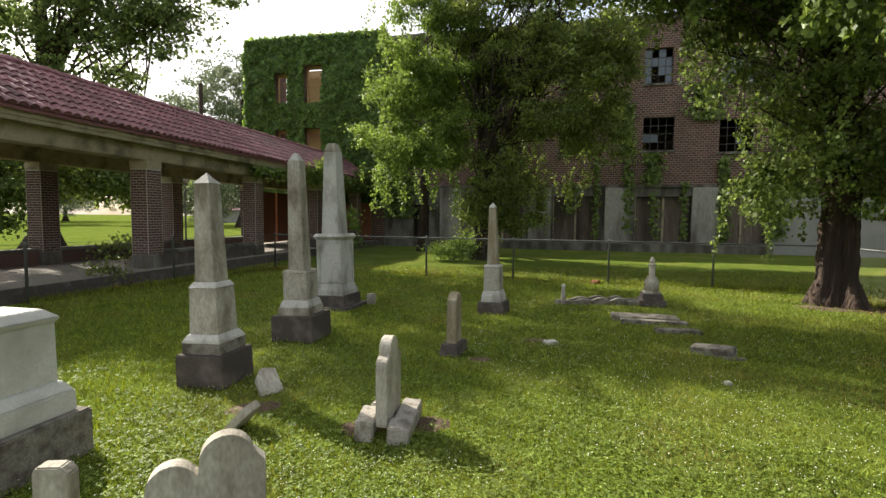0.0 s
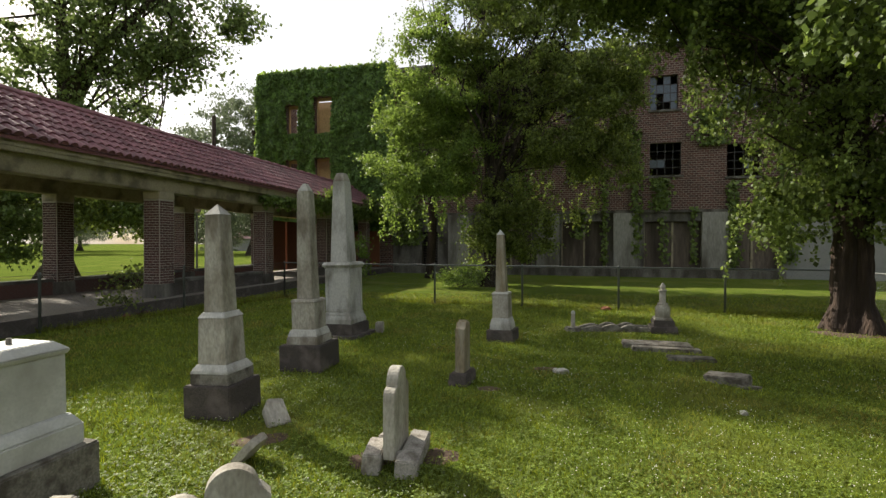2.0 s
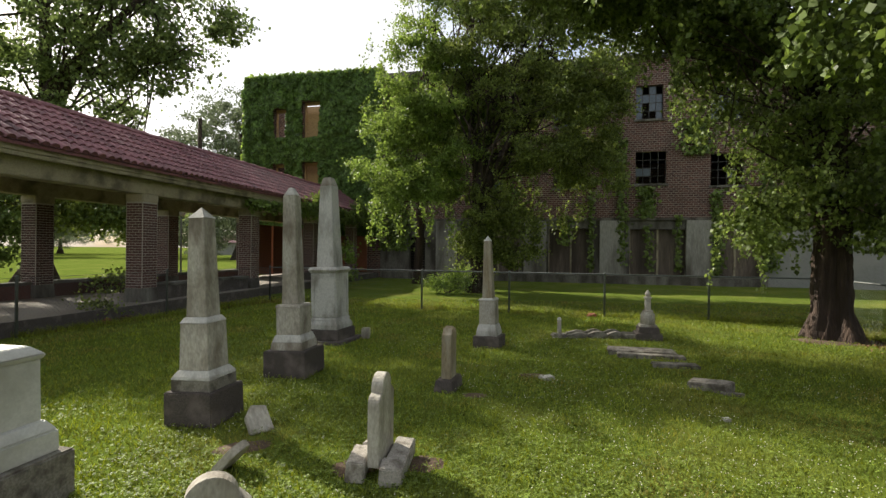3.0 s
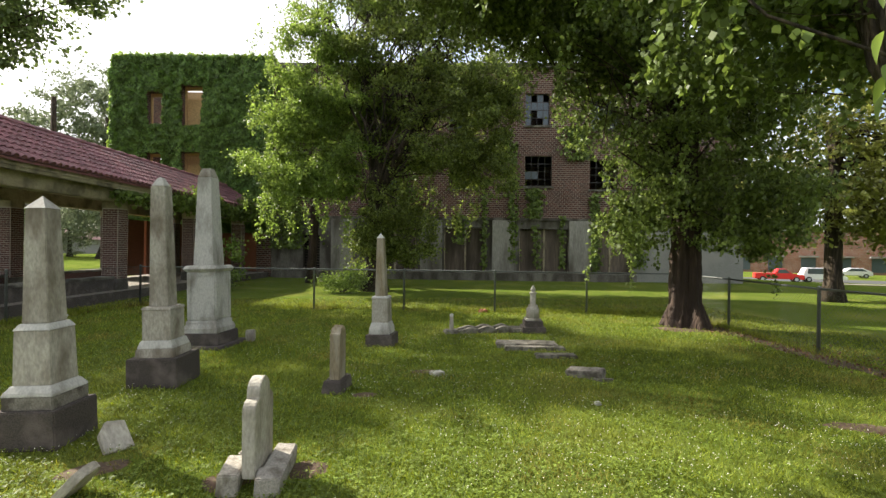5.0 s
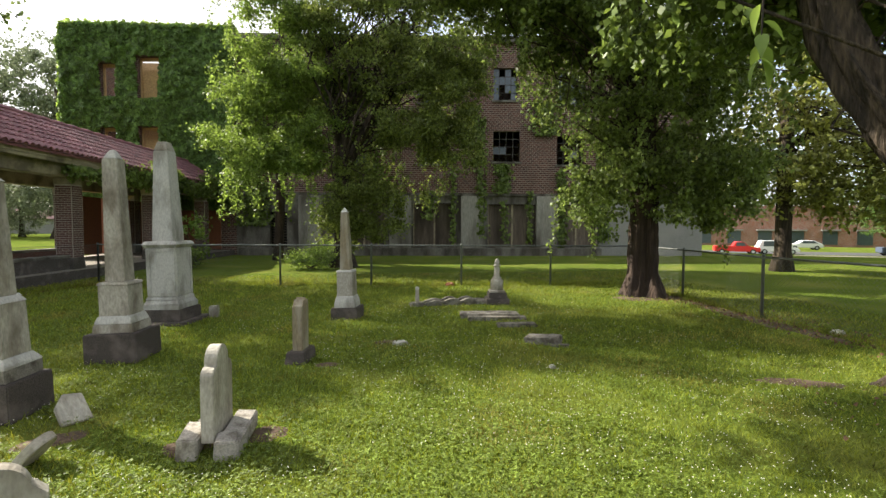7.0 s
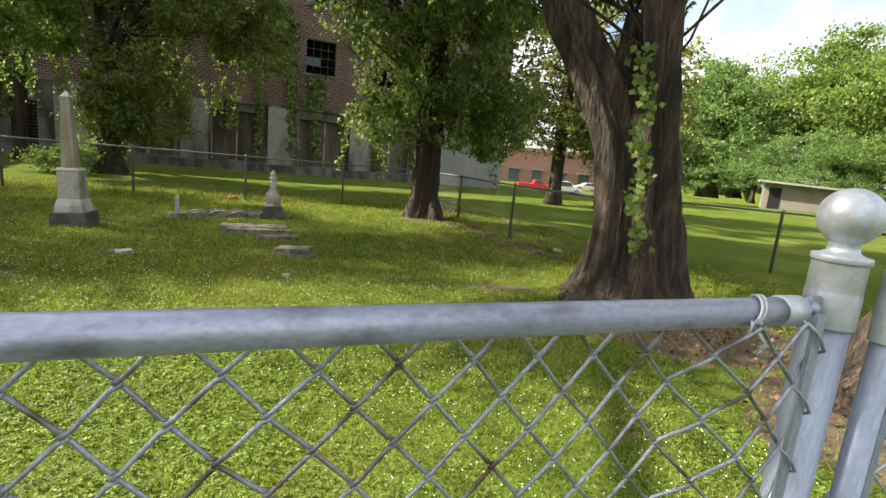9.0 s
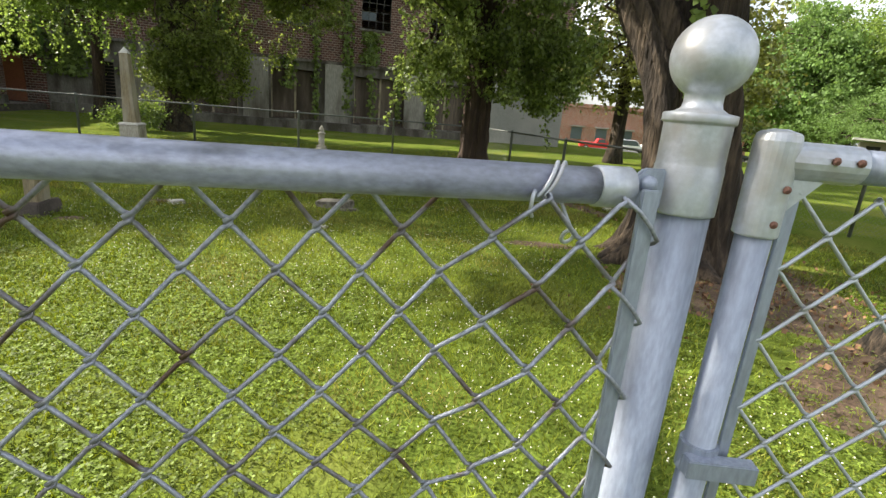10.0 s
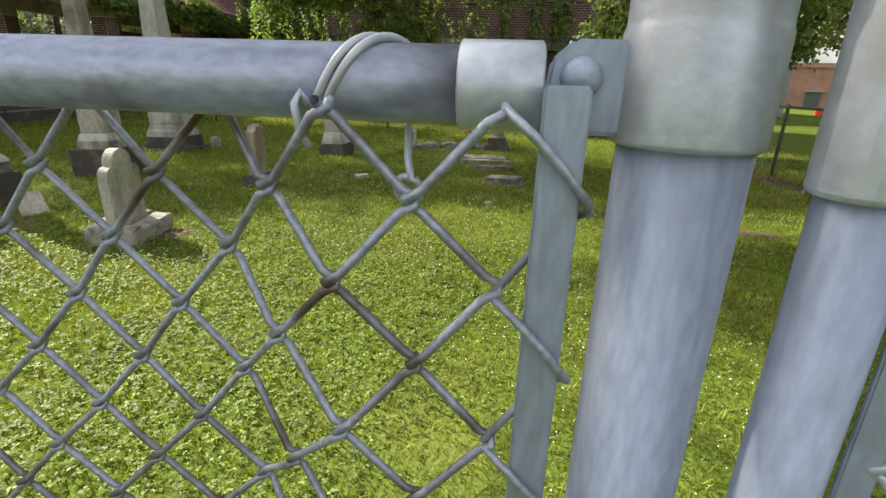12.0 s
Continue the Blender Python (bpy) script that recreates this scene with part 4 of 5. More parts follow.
tree("magnolia_tree", STREET, "evergreen magnolia with glossy leaves beside the street", [flare(17.7, 16.7, 7.0, 0.30, foot=1.5)],
     [(17.7, 16.6, 4.6, 2.3, 2.4, 2.4, 130), (19.3, 15.2, 3.8, 1.8, 1.8, 2.2, 110), (17.5, 16.8, 7.5, 2.4, 2.4, 2.4, 90), (15.9, 18.2, 4.4, 1.2, 1.4, 2.0, 35), (21.2, 14.0, 3.6, 1.8, 1.6, 2.4, 90), (20.5, 14.6, 6.5, 2.0, 2.0, 2.0, 60)], 42, 0.26, 0.21, M_MAGN, M_BARK, 60, 0.05, 0.2, aspect=0.3)
# the large tree beyond the walkway; high unseen boughs are added to shade the graves
tree("shade_tree", FAR, "large spreading shade tree beyond the walkway", [flare(-20.5, 23.0, 9.0, 0.55, (0.4, 0.0)), ([(-20.2, 23, 8), (-17.5, 22, 11), (-14.0, 21, 13.0)], [0.35, 0.22, 0.08], 0.2), ([(-20.2, 23, 8.5), (-19.5, 22, 13), (-18.6, 21, 17)], [0.3, 0.2, 0.06], 0.2), ([(-18.9, 21.3, 15.5), (-16.0, 19.0, 16.0), (-12.8, 18.6, 16.6), (-9.4, 19.2, 16.8)], [0.2, 0.15, 0.1, 0.04], 0.2)],
     [(-19.5, 21.5, 13.0, 5.0, 3.6, 3.6, 92), (-15.2, 21.5, 12.0, 3.4, 2.8, 2.2, 42), (-12.6, 22.0, 12.0, 2.6, 2.2, 1.8, 30), (-13.8, 21.5, 9.8, 2.0, 1.8, 1.2, 20), (-23.0, 20.0, 9.0, 3.6, 3.4, 4.0, 80), (-18.0, 22.5, 8.6, 3.0, 2.6, 2.0, 45), (-22.0, 21.0, 3.2, 2.6, 2.4, 2.4, 80), (-16.6, 24.0, 3.9, 2.4, 2.0, 1.2, 40), (-15.0, 22.0, 16.5, 4.0, 3.4, 2.2, 50), (-17.0, 18.0, 15.2, 3.0, 1.7, 1.0, 34), (-12.8, 18.6, 16.2, 3.0, 1.7, 1.0, 32), (-20.5, 18.0, 14.0, 3.0, 1.8, 1.0, 34), (-9.4, 19.4, 16.6, 2.8, 1.7, 1.0, 26)], 105, 0.38, 0.185, M_LEAFS, M_BARK, 60, 0.07)


def far_tree(x, y, h, r, material, label):
    b = [(x + rng.normal(0, r * 0.35), y + rng.normal(0, r * 0.35), h * rng.uniform(0.22, 0.85), r * rng.uniform(0.5, 0.75), r * rng.uniform(0.5, 0.75), h * rng.uniform(0.14, 0.26), 26) for _ in range(10)]
    tree("background_tree", FAR, label, [flare(x, y, h * 0.7, 0.03 * h)], b, 110, min(0.035 * h, 0.7), min(0.018 * h, 0.36), material, M_BARK, 14, 0.012 * h)


M_LEAFB = mat("mid_green_leaf", (0.12, 0.20, 0.05), 0.6, 0.25, 0.4, 2.0, 0, island=0.4, translucent=0.4)
# leaf colour greyed and paled to paint the haze of distance
M_HAZE = mat("haze_tinted_far_leaf", (0.15, 0.18, 0.105), 0.7, 0.2, 0.3, 2.0, 0, island=0.3, translucent=0.3)
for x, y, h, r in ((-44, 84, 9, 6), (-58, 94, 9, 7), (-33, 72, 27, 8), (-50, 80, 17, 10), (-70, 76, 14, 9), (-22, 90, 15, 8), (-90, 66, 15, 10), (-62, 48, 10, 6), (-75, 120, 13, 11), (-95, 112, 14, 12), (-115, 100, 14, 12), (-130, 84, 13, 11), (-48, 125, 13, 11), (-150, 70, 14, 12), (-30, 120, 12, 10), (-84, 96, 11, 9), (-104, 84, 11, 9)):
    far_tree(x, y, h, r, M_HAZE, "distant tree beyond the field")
for x, y, h, r in ((64, 34, 20, 8), (70, 24, 23, 9), (62, 15, 19, 7.5), (74, 14, 25, 10), (58, 6, 20, 8), (72, 2, 24, 10), (78, 38, 20, 9), (58, -4, 20, 8), (86, 26, 24, 10), (84, 8, 25, 10), (46, 1, 18, 6), (90, 46, 20, 10), (68, 42, 16, 7)):
    far_tree(x, y, h, r, M_LEAFY if (x % 4) else M_LEAFB, "bright green tree beyond the lawn")

for x, y in ((57, 19), (60, 27), (63, 35), (55, 11), (53, 3), (66, 43), (52, -5), (61, 14), (66, 30)):
    far_tree(x, y, 7.5, 5.5, M_LEAFB, "low leafy thicket under the trees beyond the lawn")

tree("shade_tree", FAR, "dark low-branched tree on the lawn behind the walkway", [flare(-23.5, 21.5, 5.0, 0.38), ([(-23.5, 21.5, 3.0), (-21.0, 22.6, 4.6), (-17.8, 24.4, 4.4)], [0.2, 0.13, 0.05], 0.2)],
     [(-18.6, 23.6, 3.9, 2.4, 1.6, 1.5, 80), (-17.0, 25.0, 3.0, 0.9, 0.9, 1.5, 30), (-22.6, 21.4, 4.0, 2.4, 2.0, 1.9, 70), (-20.5, 22.6, 5.4, 3.2, 2.2, 1.2, 60)], 70, 0.34, 0.17, M_LEAFD, M_BARK, 24, 0.05)

# bush at the foot of the ivy tree, shrub by the walkway
def bush(x, y, blobs, n, size, material, label):
    b = thing("bush", FAR @ Matrix.Translation((x, y, 0)), label, "bush")
    st = Mesh()
    twigs(st, [Vector((0, 0, 0)), Vector((0.05, 0, 0.05))], blobs, 10, 0.018, 5)
    tagged(part("stem", st, M_BARK, b), kind="stuff")
    quads("leaves", leaf_quads(clumps(blobs, n, 0.16), size, 0.2), material, b)


bush(-0.6, 20.6, [(0, 0, 0.45, 0.95, 0.7, 0.4, 40), (0.5, 0.2, 0.8, 0.5, 0.5, 0.4, 18)], 70, 0.07, M_LEAFY, "pale green bush at the foot of the tree")
bush(-9.0, 12.0, [(0, 0, 0.32, 0.42, 0.42, 0.28, 12)], 34, 0.08, M_LEAFD, "small weedy shrub by the walkway")
bush(-11.6, 16.2, [(0, 0, 0.6, 1.2, 1.0, 0.5, 22)], 40, 0.1, M_LEAFD, "weedy shrub behind the walkway columns")
bush(-5.4, 22.0, [(0, 0, 1.2, 0.6, 0.9, 1.3, 22)], 40, 0.12, M_LEAFY, "creeper thicket beside the walkway")

# ---- monuments ----
ROT = -8.0


def stack(name, x, y, rot, tiers, label, lean=(0, 0), category="gravestone", group="obelisks"):
    """A monument of stone tiers: (part, lower width, upper width, z0, z1, material, bevel)."""
    t = thing(name, pose(x, y, rise(x, y) - 0.01, lean[0], lean[1], rot), label, category, group)
    for nm, a, b, z0, z1, mt, bv in tiers:
        part(nm, Mesh().frustum((0, 0), (a, a), (b, b), z0, z1), mt, t, bevel=bv)
    return t


stack("obelisk", -2.80, 5.11, -5.4, [("plinth", .57, .565, 0, .36, M_GRANITE, .012), ("base", .465, .465, .36, .48, M_LEDGER, .008), ("base_moulding", .47, .455, .48, .51, M_MARBLE, .006), ("upper_moulding", .45, .37, .51, .57, M_MARBLE, .006), ("die", .35, .325, .57, 1.07, M_MARBLE_OLD, .006), ("neck_moulding", .345, .27, 1.07, 1.13, M_MARBLE, .006), ("shaft", .245, .19, 1.13, 2.20, M_MARBLE_OLD, .008), ("tip", .20, .004, 2.20, 2.32, M_MARBLE, 0)], "lichen-stained marble obelisk on a dark stone plinth", (0, -1.8))
stack("obelisk", -2.58, 7.04, -5.0, [("plinth", .65, .645, 0, .385, M_GRANITE, .012), ("base", .50, .48, .385, .50, M_MARBLE_OLD, .010), ("base_moulding", .47, .40, .50, .60, M_MARBLE, .010), ("die", .37, .37, .60, 1.0, M_MARBLE_OLD, .008), ("cap_moulding", .395, .36, 1.0, 1.04, M_MARBLE_OLD, .006), ("shaft", .25, .19, 1.04, 2.64, M_MARBLE_OLD, .01), ("tip", .18, .06, 2.64, 2.76, M_MARBLE, .01)], "grey stained marble obelisk with a chipped tip", (0, -1.7))
ob = stack("obelisk", -2.92, 9.69, -11.0, [("ledge", 1.0, .98, 0, .06, M_GRANITE, .01), ("plinth", .74, .73, .06, .27, M_GRANITE, .012), ("base", .66, .66, .27, .36, M_MARBLE, .008), ("base_moulding", .65, .57, .36, .44, M_MARBLE, .01), ("upper_moulding", .60, .55, .44, .50, M_MARBLE, .01), ("die", .53, .53, .50, 1.38, M_MARBLE, .006), ("cornice", .55, .64, 1.38, 1.44, M_MARBLE, .006), ("cornice_top", .64, .56, 1.44, 1.50, M_MARBLE, .006), ("shaft", .385, .265, 1.50, 3.14, M_MARBLE, .01), ("tip", .262, .16, 3.14, 3.31, M_MARBLE_OLD, .006)], "tall pale marble obelisk with a panelled die", (0, -1.3))
for q in range(4):
    m = Matrix.Rotation(q * math.pi / 2, 4, "Z")
    fr = Mesh()
    for c, s in (((-.225, -.272, .94), (.06, .02, .86)), ((.225, -.272, .94), (.06, .02, .86)), ((0, -.272, .54), (.39, .02, .06)), ((0, -.272, 1.34), (.39, .02, .06))):
        fr.box(c, s, m)
    part("panel_frame", fr, M_MARBLE, ob, bevel=.004)
stack("obelisk", .296, 9.61, -15.0, [("plinth", .52, .515, 0, .24, M_GRANITE, .012), ("base", .41, .40, .24, .34, M_MARBLE, .008), ("base_moulding", .40, .33, .34, .46, M_MARBLE, .008), ("die", .315, .30, .46, .92, M_MARBLE_OLD, .006), ("cap_moulding", .33, .29, .92, .96, M_MARBLE, .006), ("shaft", .205, .13, .96, 2.07, M_MARBLE_BROWN, .006), ("tip", .135, .004, 2.07, 2.17, M_WHITE, 0)], "slim marble obelisk with a white tip", (0, -1.4))
# white pedestal with a lost finial
wp = stack("pedestal_monument", -3.22, 3.10, -6, [("plinth", .76, .755, 0, .36, M_LEDGER, .015), ("base", .62, .615, .36, .52, M_WHITE, .01), ("base_moulding", .605, .50, .52, .60, M_WHITE, .01), ("die", .465, .455, .60, 1.05, M_WHITE, .005), ("cornice", .48, .51, 1.05, 1.085, M_WHITE, .008), ("cap", .505, .36, 1.085, 1.15, M_WHITE, .008)], "white marble pedestal monument missing its top", group="pedestals")
part("dowel", Mesh().lathe([(.018, 1.14), (.018, 1.19), (.012, 1.195)], (0, 0), 12), M_LEDGER, wp, "short stone dowel")


def arc(cx, cz, r, a0, a1, n=10):
    return [(cx + r * math.cos(radians(a0 + (a1 - a0) * i / n)), cz + r * math.sin(radians(a0 + (a1 - a0) * i / n))) for i in range(n + 1)]


def tablet(name, m, outline, thick, material, label, group="headstones"):
    t = thing(name, m, label, "gravestone", group)
    part("tablet", Mesh().slab(outline, -thick / 2, thick / 2), material, t, bevel=0.008)
    return t


# headstone in a broken socket base, its face turned aside
hs = tablet("headstone", pose(-0.62, 4.10, 0.0, 0, 0, 85), [(-.21, .1), (.21, .1), (.21, .60)] + arc(.13, .60, .08, 0, 90, 5)[1:] + arc(0, .70, .125, -8, 188, 14) + arc(-.13, .60, .08, 90, 180, 5), .10, M_MARBLE_OLD, "white marble headstone with a rounded shouldered top")
for c, s, r in (((-.20, -.14, .075), (.20, .16, .16), 12), ((.02, -.15, .075), (.62, .17, .15), 3), ((.30, .13, .075), (.30, .16, .15), -6), ((-.12, .15, .09), (.34, .15, .17), 8)):
    part("base_stone", Mesh().box((0, 0, 0), s, pose(*c, 3, -3, r)), M_SOCKET, hs, "broken socket stone", bevel=.012, rough=.008)
# narrow broken tablet on a block
nb = tablet("headstone", pose(-0.253, 6.60, 0.0, 0, 0, 77), [(-.13, .12), (.13, .12), (.135, .72), (.10, .81), (.06, .75), (.03, .84), (-.01, .77), (-.05, .82), (-.09, .75), (-.13, .73)], .13, M_MARBLE_BROWN, "brown-stained headstone with a broken top")
part("base_stone", Mesh().frustum((0, 0), (.50, .27), (.44, .23), -.02, .15), M_GRANITE, nb, bevel=.012, rough=.004)
# leaning fragments
tablet("fallen_tablet", pose(-2.0, 3.99, -.04, 44, 0, 80), [(-.11, 0), (.11, 0), (.11, .26)] + arc(0, .26, .11, 0, 180, 8), .07, M_MARBLE_OLD, "small grey headstone leaning far over", "fragments")
tablet("stone_fragment", pose(-2.0, 4.80, -.02, 42, 0, 228), [(-.12, 0), (.12, 0), (.13, .20), (.05, .31), (-.10, .28)], .07, M_MARBLE_OLD, "leaning marble fragment beside the obelisk", "fragments")
# double-humped headstone and a small marker in front
tablet("headstone", pose(-1.36, 2.62, -.02, 0, 0, 28), [(-.31, 0), (.31, 0), (.31, .42), (.25, .48)] + arc(.10, .455, .145, 10, 170, 14) + [(-.05, .39)] + arc(-.18, .33, .135, 35, 180, 12), .10, M_MARBLE_OLD, "weathered headstone with a double rounded top")
tablet("grave_marker", pose(-1.96, 2.25, -.02, 0, 0, 10), [(-.09, 0), (.09, 0), (.09, .54), (.05, .58), (-.07, .58), (-.09, .55)], .09, M_MARBLE_OLD, "small upright stone marker")
# small turned stone with curb
us = stack("urn_monument", 3.67, 10.86, ROT, [("plinth", .52, .52, 0, .15, M_GRANITE, .01), ("base", .42, .40, .15, .28, M_GRANITE, .012), ("step", .36, .34, .28, .33, M_MARBLE_OLD, .01)], "small turned stone column monument", group="columns")
part("die", Mesh().lathe([(.15, .33), (.15, .50), (.145, .54), (.11, .585), (.10, .60), (.11, .61), (.11, .625), (.085, .63)], (0, 0), 16), M_MARBLE_OLD, us, smooth=True)
part("column", Mesh().lathe([(.072, .625), (.066, .64), (.064, .84), (.064, .87), (.088, .885), (.088, .905), (.05, .915), (.045, .93), (.06, .955), (.055, .99), (.03, 1.025), (.026, 1.04), (.008, 1.06)], (0, 0), 16), M_MARBLE_OLD, us, smooth=True)
for dy, n_ in ((0.0, 0), (.32, 1)):
    o = [(-.75, 0), (.75, 0), (.75, .09), (.5, .10)] + [(x, .09 + .065 * abs(math.sin((x - .48) / .40 * math.pi)) * (1.0 if x > -.32 else .55)) for x in [.48 - .04 * i for i in range(26)]] + [(-.75, .06)]
    tablet("grave_curb", pose(2.72, 10.78 + dy, -.01, 0, 0, 3), o, .10, M_LEDGER, "low scalloped stone grave curb", "curbs")
sp = stack("footstone", 1.81, 10.85, 5, [("base", .34, .30, 0, .09, M_LEDGER, .02), ("post", .085, .07, .09, .38, M_MARBLE_OLD, .01), ("head", .09, .06, .38, .445, M_MARBLE, .01)], "small stone post on a flat base", group="footstones")


def flat(name, x, y, w, d, h, rot, label, tilt=(0, 0), material=None):
    t = thing(name, pose(x, y, rise(x, y), tilt[0], tilt[1], rot), label, "grave slab", "ledger slabs")
    part("slab", Mesh().box((0, 0, h / 2 - .02), (w, d, h)), material or M_LEDGER, t, bevel=.012, rough=.012)
    return t


flat("ledger_slab", 3.05, 9.24, 1.15, .46, .10, -9, "flat grey stone ledger sunk in the grass")
flat("ledger_slab", 3.10, 8.86, 1.1, .20, .09, -9, "narrow stone slab lying in the grass")
flat("ledger_slab", 3.27, 8.20, .70, .24, .08, -7, "narrow stone slab lying in the grass")
flat("ledger_slab", 3.27, 6.92, .52, .28, .13, -36, "broken tilted stone slab", (3, -4))
flat("ledger_slab", 3.43, 6.68, .28, .10, .06, -30, "broken stone slab edge")
flat("stone_chip", 1.12, 7.18, .20, .16, .07, 20, "pale flat stone chip in the grass", material=M_MARBLE)
flat("stone_chip", 2.91, 5.72, .10, .09, .05, 20, "pale flat stone chip in the grass", material=M_MARBLE)
flat("stone_stub", -2.28, 10.05, .16, .12, .24, 0, "short grey stone stub", material=M_MARBLE_OLD)


# debris along the lawn's edges
def lump(name, x, y, r, material, label, category):
    t = thing(name, pose(x, y, rise(x, y) + r * .25, 0, 0, 30), label, category)
    bm = bmesh.new()
    bmesh.ops.create_icosphere(bm, subdivisions=3, radius=r)
    for v in bm.verts:
        v.co += noise.noise_vector(v.co * (3.2 / r) + Vector((x, y, 0))) * r * .55
        v.co.z *= .55
    me = bpy.data.meshes.new("piece")
    bm.to_mesh(me)
    bm.free()
    me.materials.append(material)
    new("piece", me).parent = t


lump("litter_bag", -7.9, 13.6, .12, M_WHITECAR, "crumpled white litter at the fence", "litter")
lump("brick_rubble", -8.9, 11.6, .14, M_BRICKPC, "loose red brick rubble by the fence", "rubble")
lump("brick_rubble", -9.1, 11.2, .10, M_BOARD, "loose red brick rubble by the fence", "rubble")
lump("flower_tuft", 3.2, 14.3, .13, M_BOARD, "small rust-red flower tuft by the fence", "flowers")
lump("litter_bag", 8.3, 6.7, .10, M_MARBLE, "crumpled white litter by the side fence", "litter")


# ---- chain-link fences ----
def wire_net(length, z0, z1, pitch, r, sides, sag=0.0, tall=None, back=0.0):
    """Zigzag wires, hooked into each other, in the plane y = 0."""
    m = Mesh()
    half, drop = pitch / 2, (tall or pitch) / 2
    rows = int((z1 - z0) / drop)
    for k in range(int(length / half)):
        x0 = k * half
        pts = []
        for j in range(rows + 1):
            z = z1 - j * drop
            x = x0 + (half if (j + k) % 2 else 0)
            wx, wz = sag * noise.noise(Vector((x * 9, z * 9, 1.5))), sag * noise.noise(Vector((x * 9, z * 9, 7.5)))
            out = 1 if (j + k) % 2 else -1
            step = min(1, max(0, (x - .07) / .06))
            y0 = back * step * step * (3 - 2 * step)
            if sides > 5:
                q = 0.12
                if j:
                    pts.append((x + wx - out * half * q, y0 + out * r * .6, z + wz + drop * q))
                pts.append((x + wx + out * r * .9, y0 + out * r * 1.5, z + wz + r * .6))
                pts.append((x + wx + out * r * .9, y0 - out * r * .4, z + wz - r * .6))
                if j < rows:
                    pts.append((x + wx - out * half * q, y0 - out * r * .6, z + wz - drop * q))
            else:
                pts.append((x + wx, out * r * 1.1, z + wz))
        m.tube(pts, r, sides, caps=False)
    return m


def far_fence(pts, label, height=1.2, pitch=0.09, rail=.021):
    t = thing("chain_link_fence", I4, label, "fence")
    for a, b in zip(pts, pts[1:]):
        a, b = Vector((*a, 0)), Vector((*b, 0))
        L = (b - a).length
        ang = math.degrees(math.atan2(b.y - a.y, b.x - a.x))
        n = max(1, round(L / 2.7))
        for i in range(n + (b.xy == Vector(pts[-1]))):
            p = a.lerp(b, i / n)
            part("post", Mesh().lathe([(.030, -.1), (.030, height), (.035, height + .01), (.03, height + .05), (.005, height + .06)], (p.x, p.y), 10), M_OLDPOST, t, smooth=True)
        part("top_rail", Mesh().tube([(a.x, a.y, height), (b.x, b.y, height)], rail, 8), M_OLDPOST, t, smooth=True)
        net = part("mesh", wire_net(L, 0.03, height, pitch, .0016, 3), M_OLDPOST, t, "grey chain-link wire")
        net.matrix_world = pose(a.x, a.y, 0, 0, 0, ang)
    return t


far_fence([(-7.2, 16.1), (-4.5, 15.5), (8.95, 13.6)], "dull grey chain-link fence along the back of the graveyard")
far_fence([(8.95, 13.6), (8.65, 11.1), (8.25, 8.2), (8.4, 5.65)], "dull grey chain-link fence along the side of the graveyard")
far_fence([(9.6, 6.9), (14.6, 2.4)], "dull grey chain-link fence across the lawn beyond the big tree")
far_fence([(-7.2, 16.1), (-8.5, 12.6), (-9.2, 9.0), (-10.4, 4.0)], "dull grey chain-link fence before the walkway", rail=.004)

# near fence, gate post and gate
RAIL_Z = 1.4856
BALL = [(.031 * math.cos(radians(a)), 1.590 + .031 * math.sin(radians(a))) for a in range(-62, 91, 8)]
CAP = [(.0252, 1.467), (.0268, 1.4675), (.0270, 1.469), (.0268, 1.505), (.0262, 1.507), (.0260, 1.509), (.0260, 1.5385), (.0262, 1.540), (.0276, 1.5405), (.0281, 1.5415), (.0281, 1.5465), (.0276, 1.5475), (.0200, 1.549), (.0155, 1.552), (.0146, 1.556)]
near = thing("boundary_fence", pose(2.247, -0.113, 0, 0, 0, -9), "galvanised chain-link fence with a ball-capped gate post", "fence")
part("gate_post", Mesh().lathe([(.024, -.15), (.024, 1.53)], (0, 0), 40), M_GALV, near, "thick galvanised post", smooth=True)
cap = part("post_cap", Mesh().lathe(CAP + BALL, (0, 0), 48), M_ALU, near, "cast aluminium ball cap", smooth=True)
part("top_rail", Mesh().tube([(-.07, 0, RAIL_Z), (-1.5, 0, RAIL_Z), (-4.5, 0, RAIL_Z)], .0147, 32), M_RAIL, near, "galvanised top rail", smooth=True)
part("rail_end", Mesh().tube([(-.085, 0, RAIL_Z), (-.084, 0, RAIL_Z), (-.055, 0, RAIL_Z), (-.054, 0, RAIL_Z)], [.0152, .0166, .0166, .0150], 32), M_ALU, near, "cast rail-end cup", smooth=True)
part("brace_tab", Mesh().slab([(-.056, RAIL_Z - .016), (-.024, RAIL_Z - .016), (-.024, RAIL_Z + .017), (-.044, RAIL_Z + .017), (-.052, RAIL_Z + .010)], -.007, -.001), M_GALV, near, bevel=.0015)
part("brace_band", Mesh().lathe([(.0252, RAIL_Z - .014), (.0252, RAIL_Z - .019)], (0, 0), 32), M_GALV, near)
part("bolt", Mesh().lathe([(.0075, 0), (.0072, .003), (.005, .006), (.0005, .0072)], (0, 0), 16), M_GALV, near, smooth=True).matrix_basis = pose(-.041, -.007, RAIL_Z + .004, 90, 0, 0)
part("tension_bar", Mesh().box((-.0465, -.020, .7435), (.0160, .0045, 1.487)), M_GALV, near, "flat steel tension bar", bevel=.001)
net = part("mesh", wire_net(3.4, .04, 1.4790, .0655, .00205, 7, .006, .071, -.040), M_WIRE, near, "galvanised diamond wire mesh", smooth=True)
net.matrix_basis = pose(-.066, -.0205, 0, 0, 0, 180)
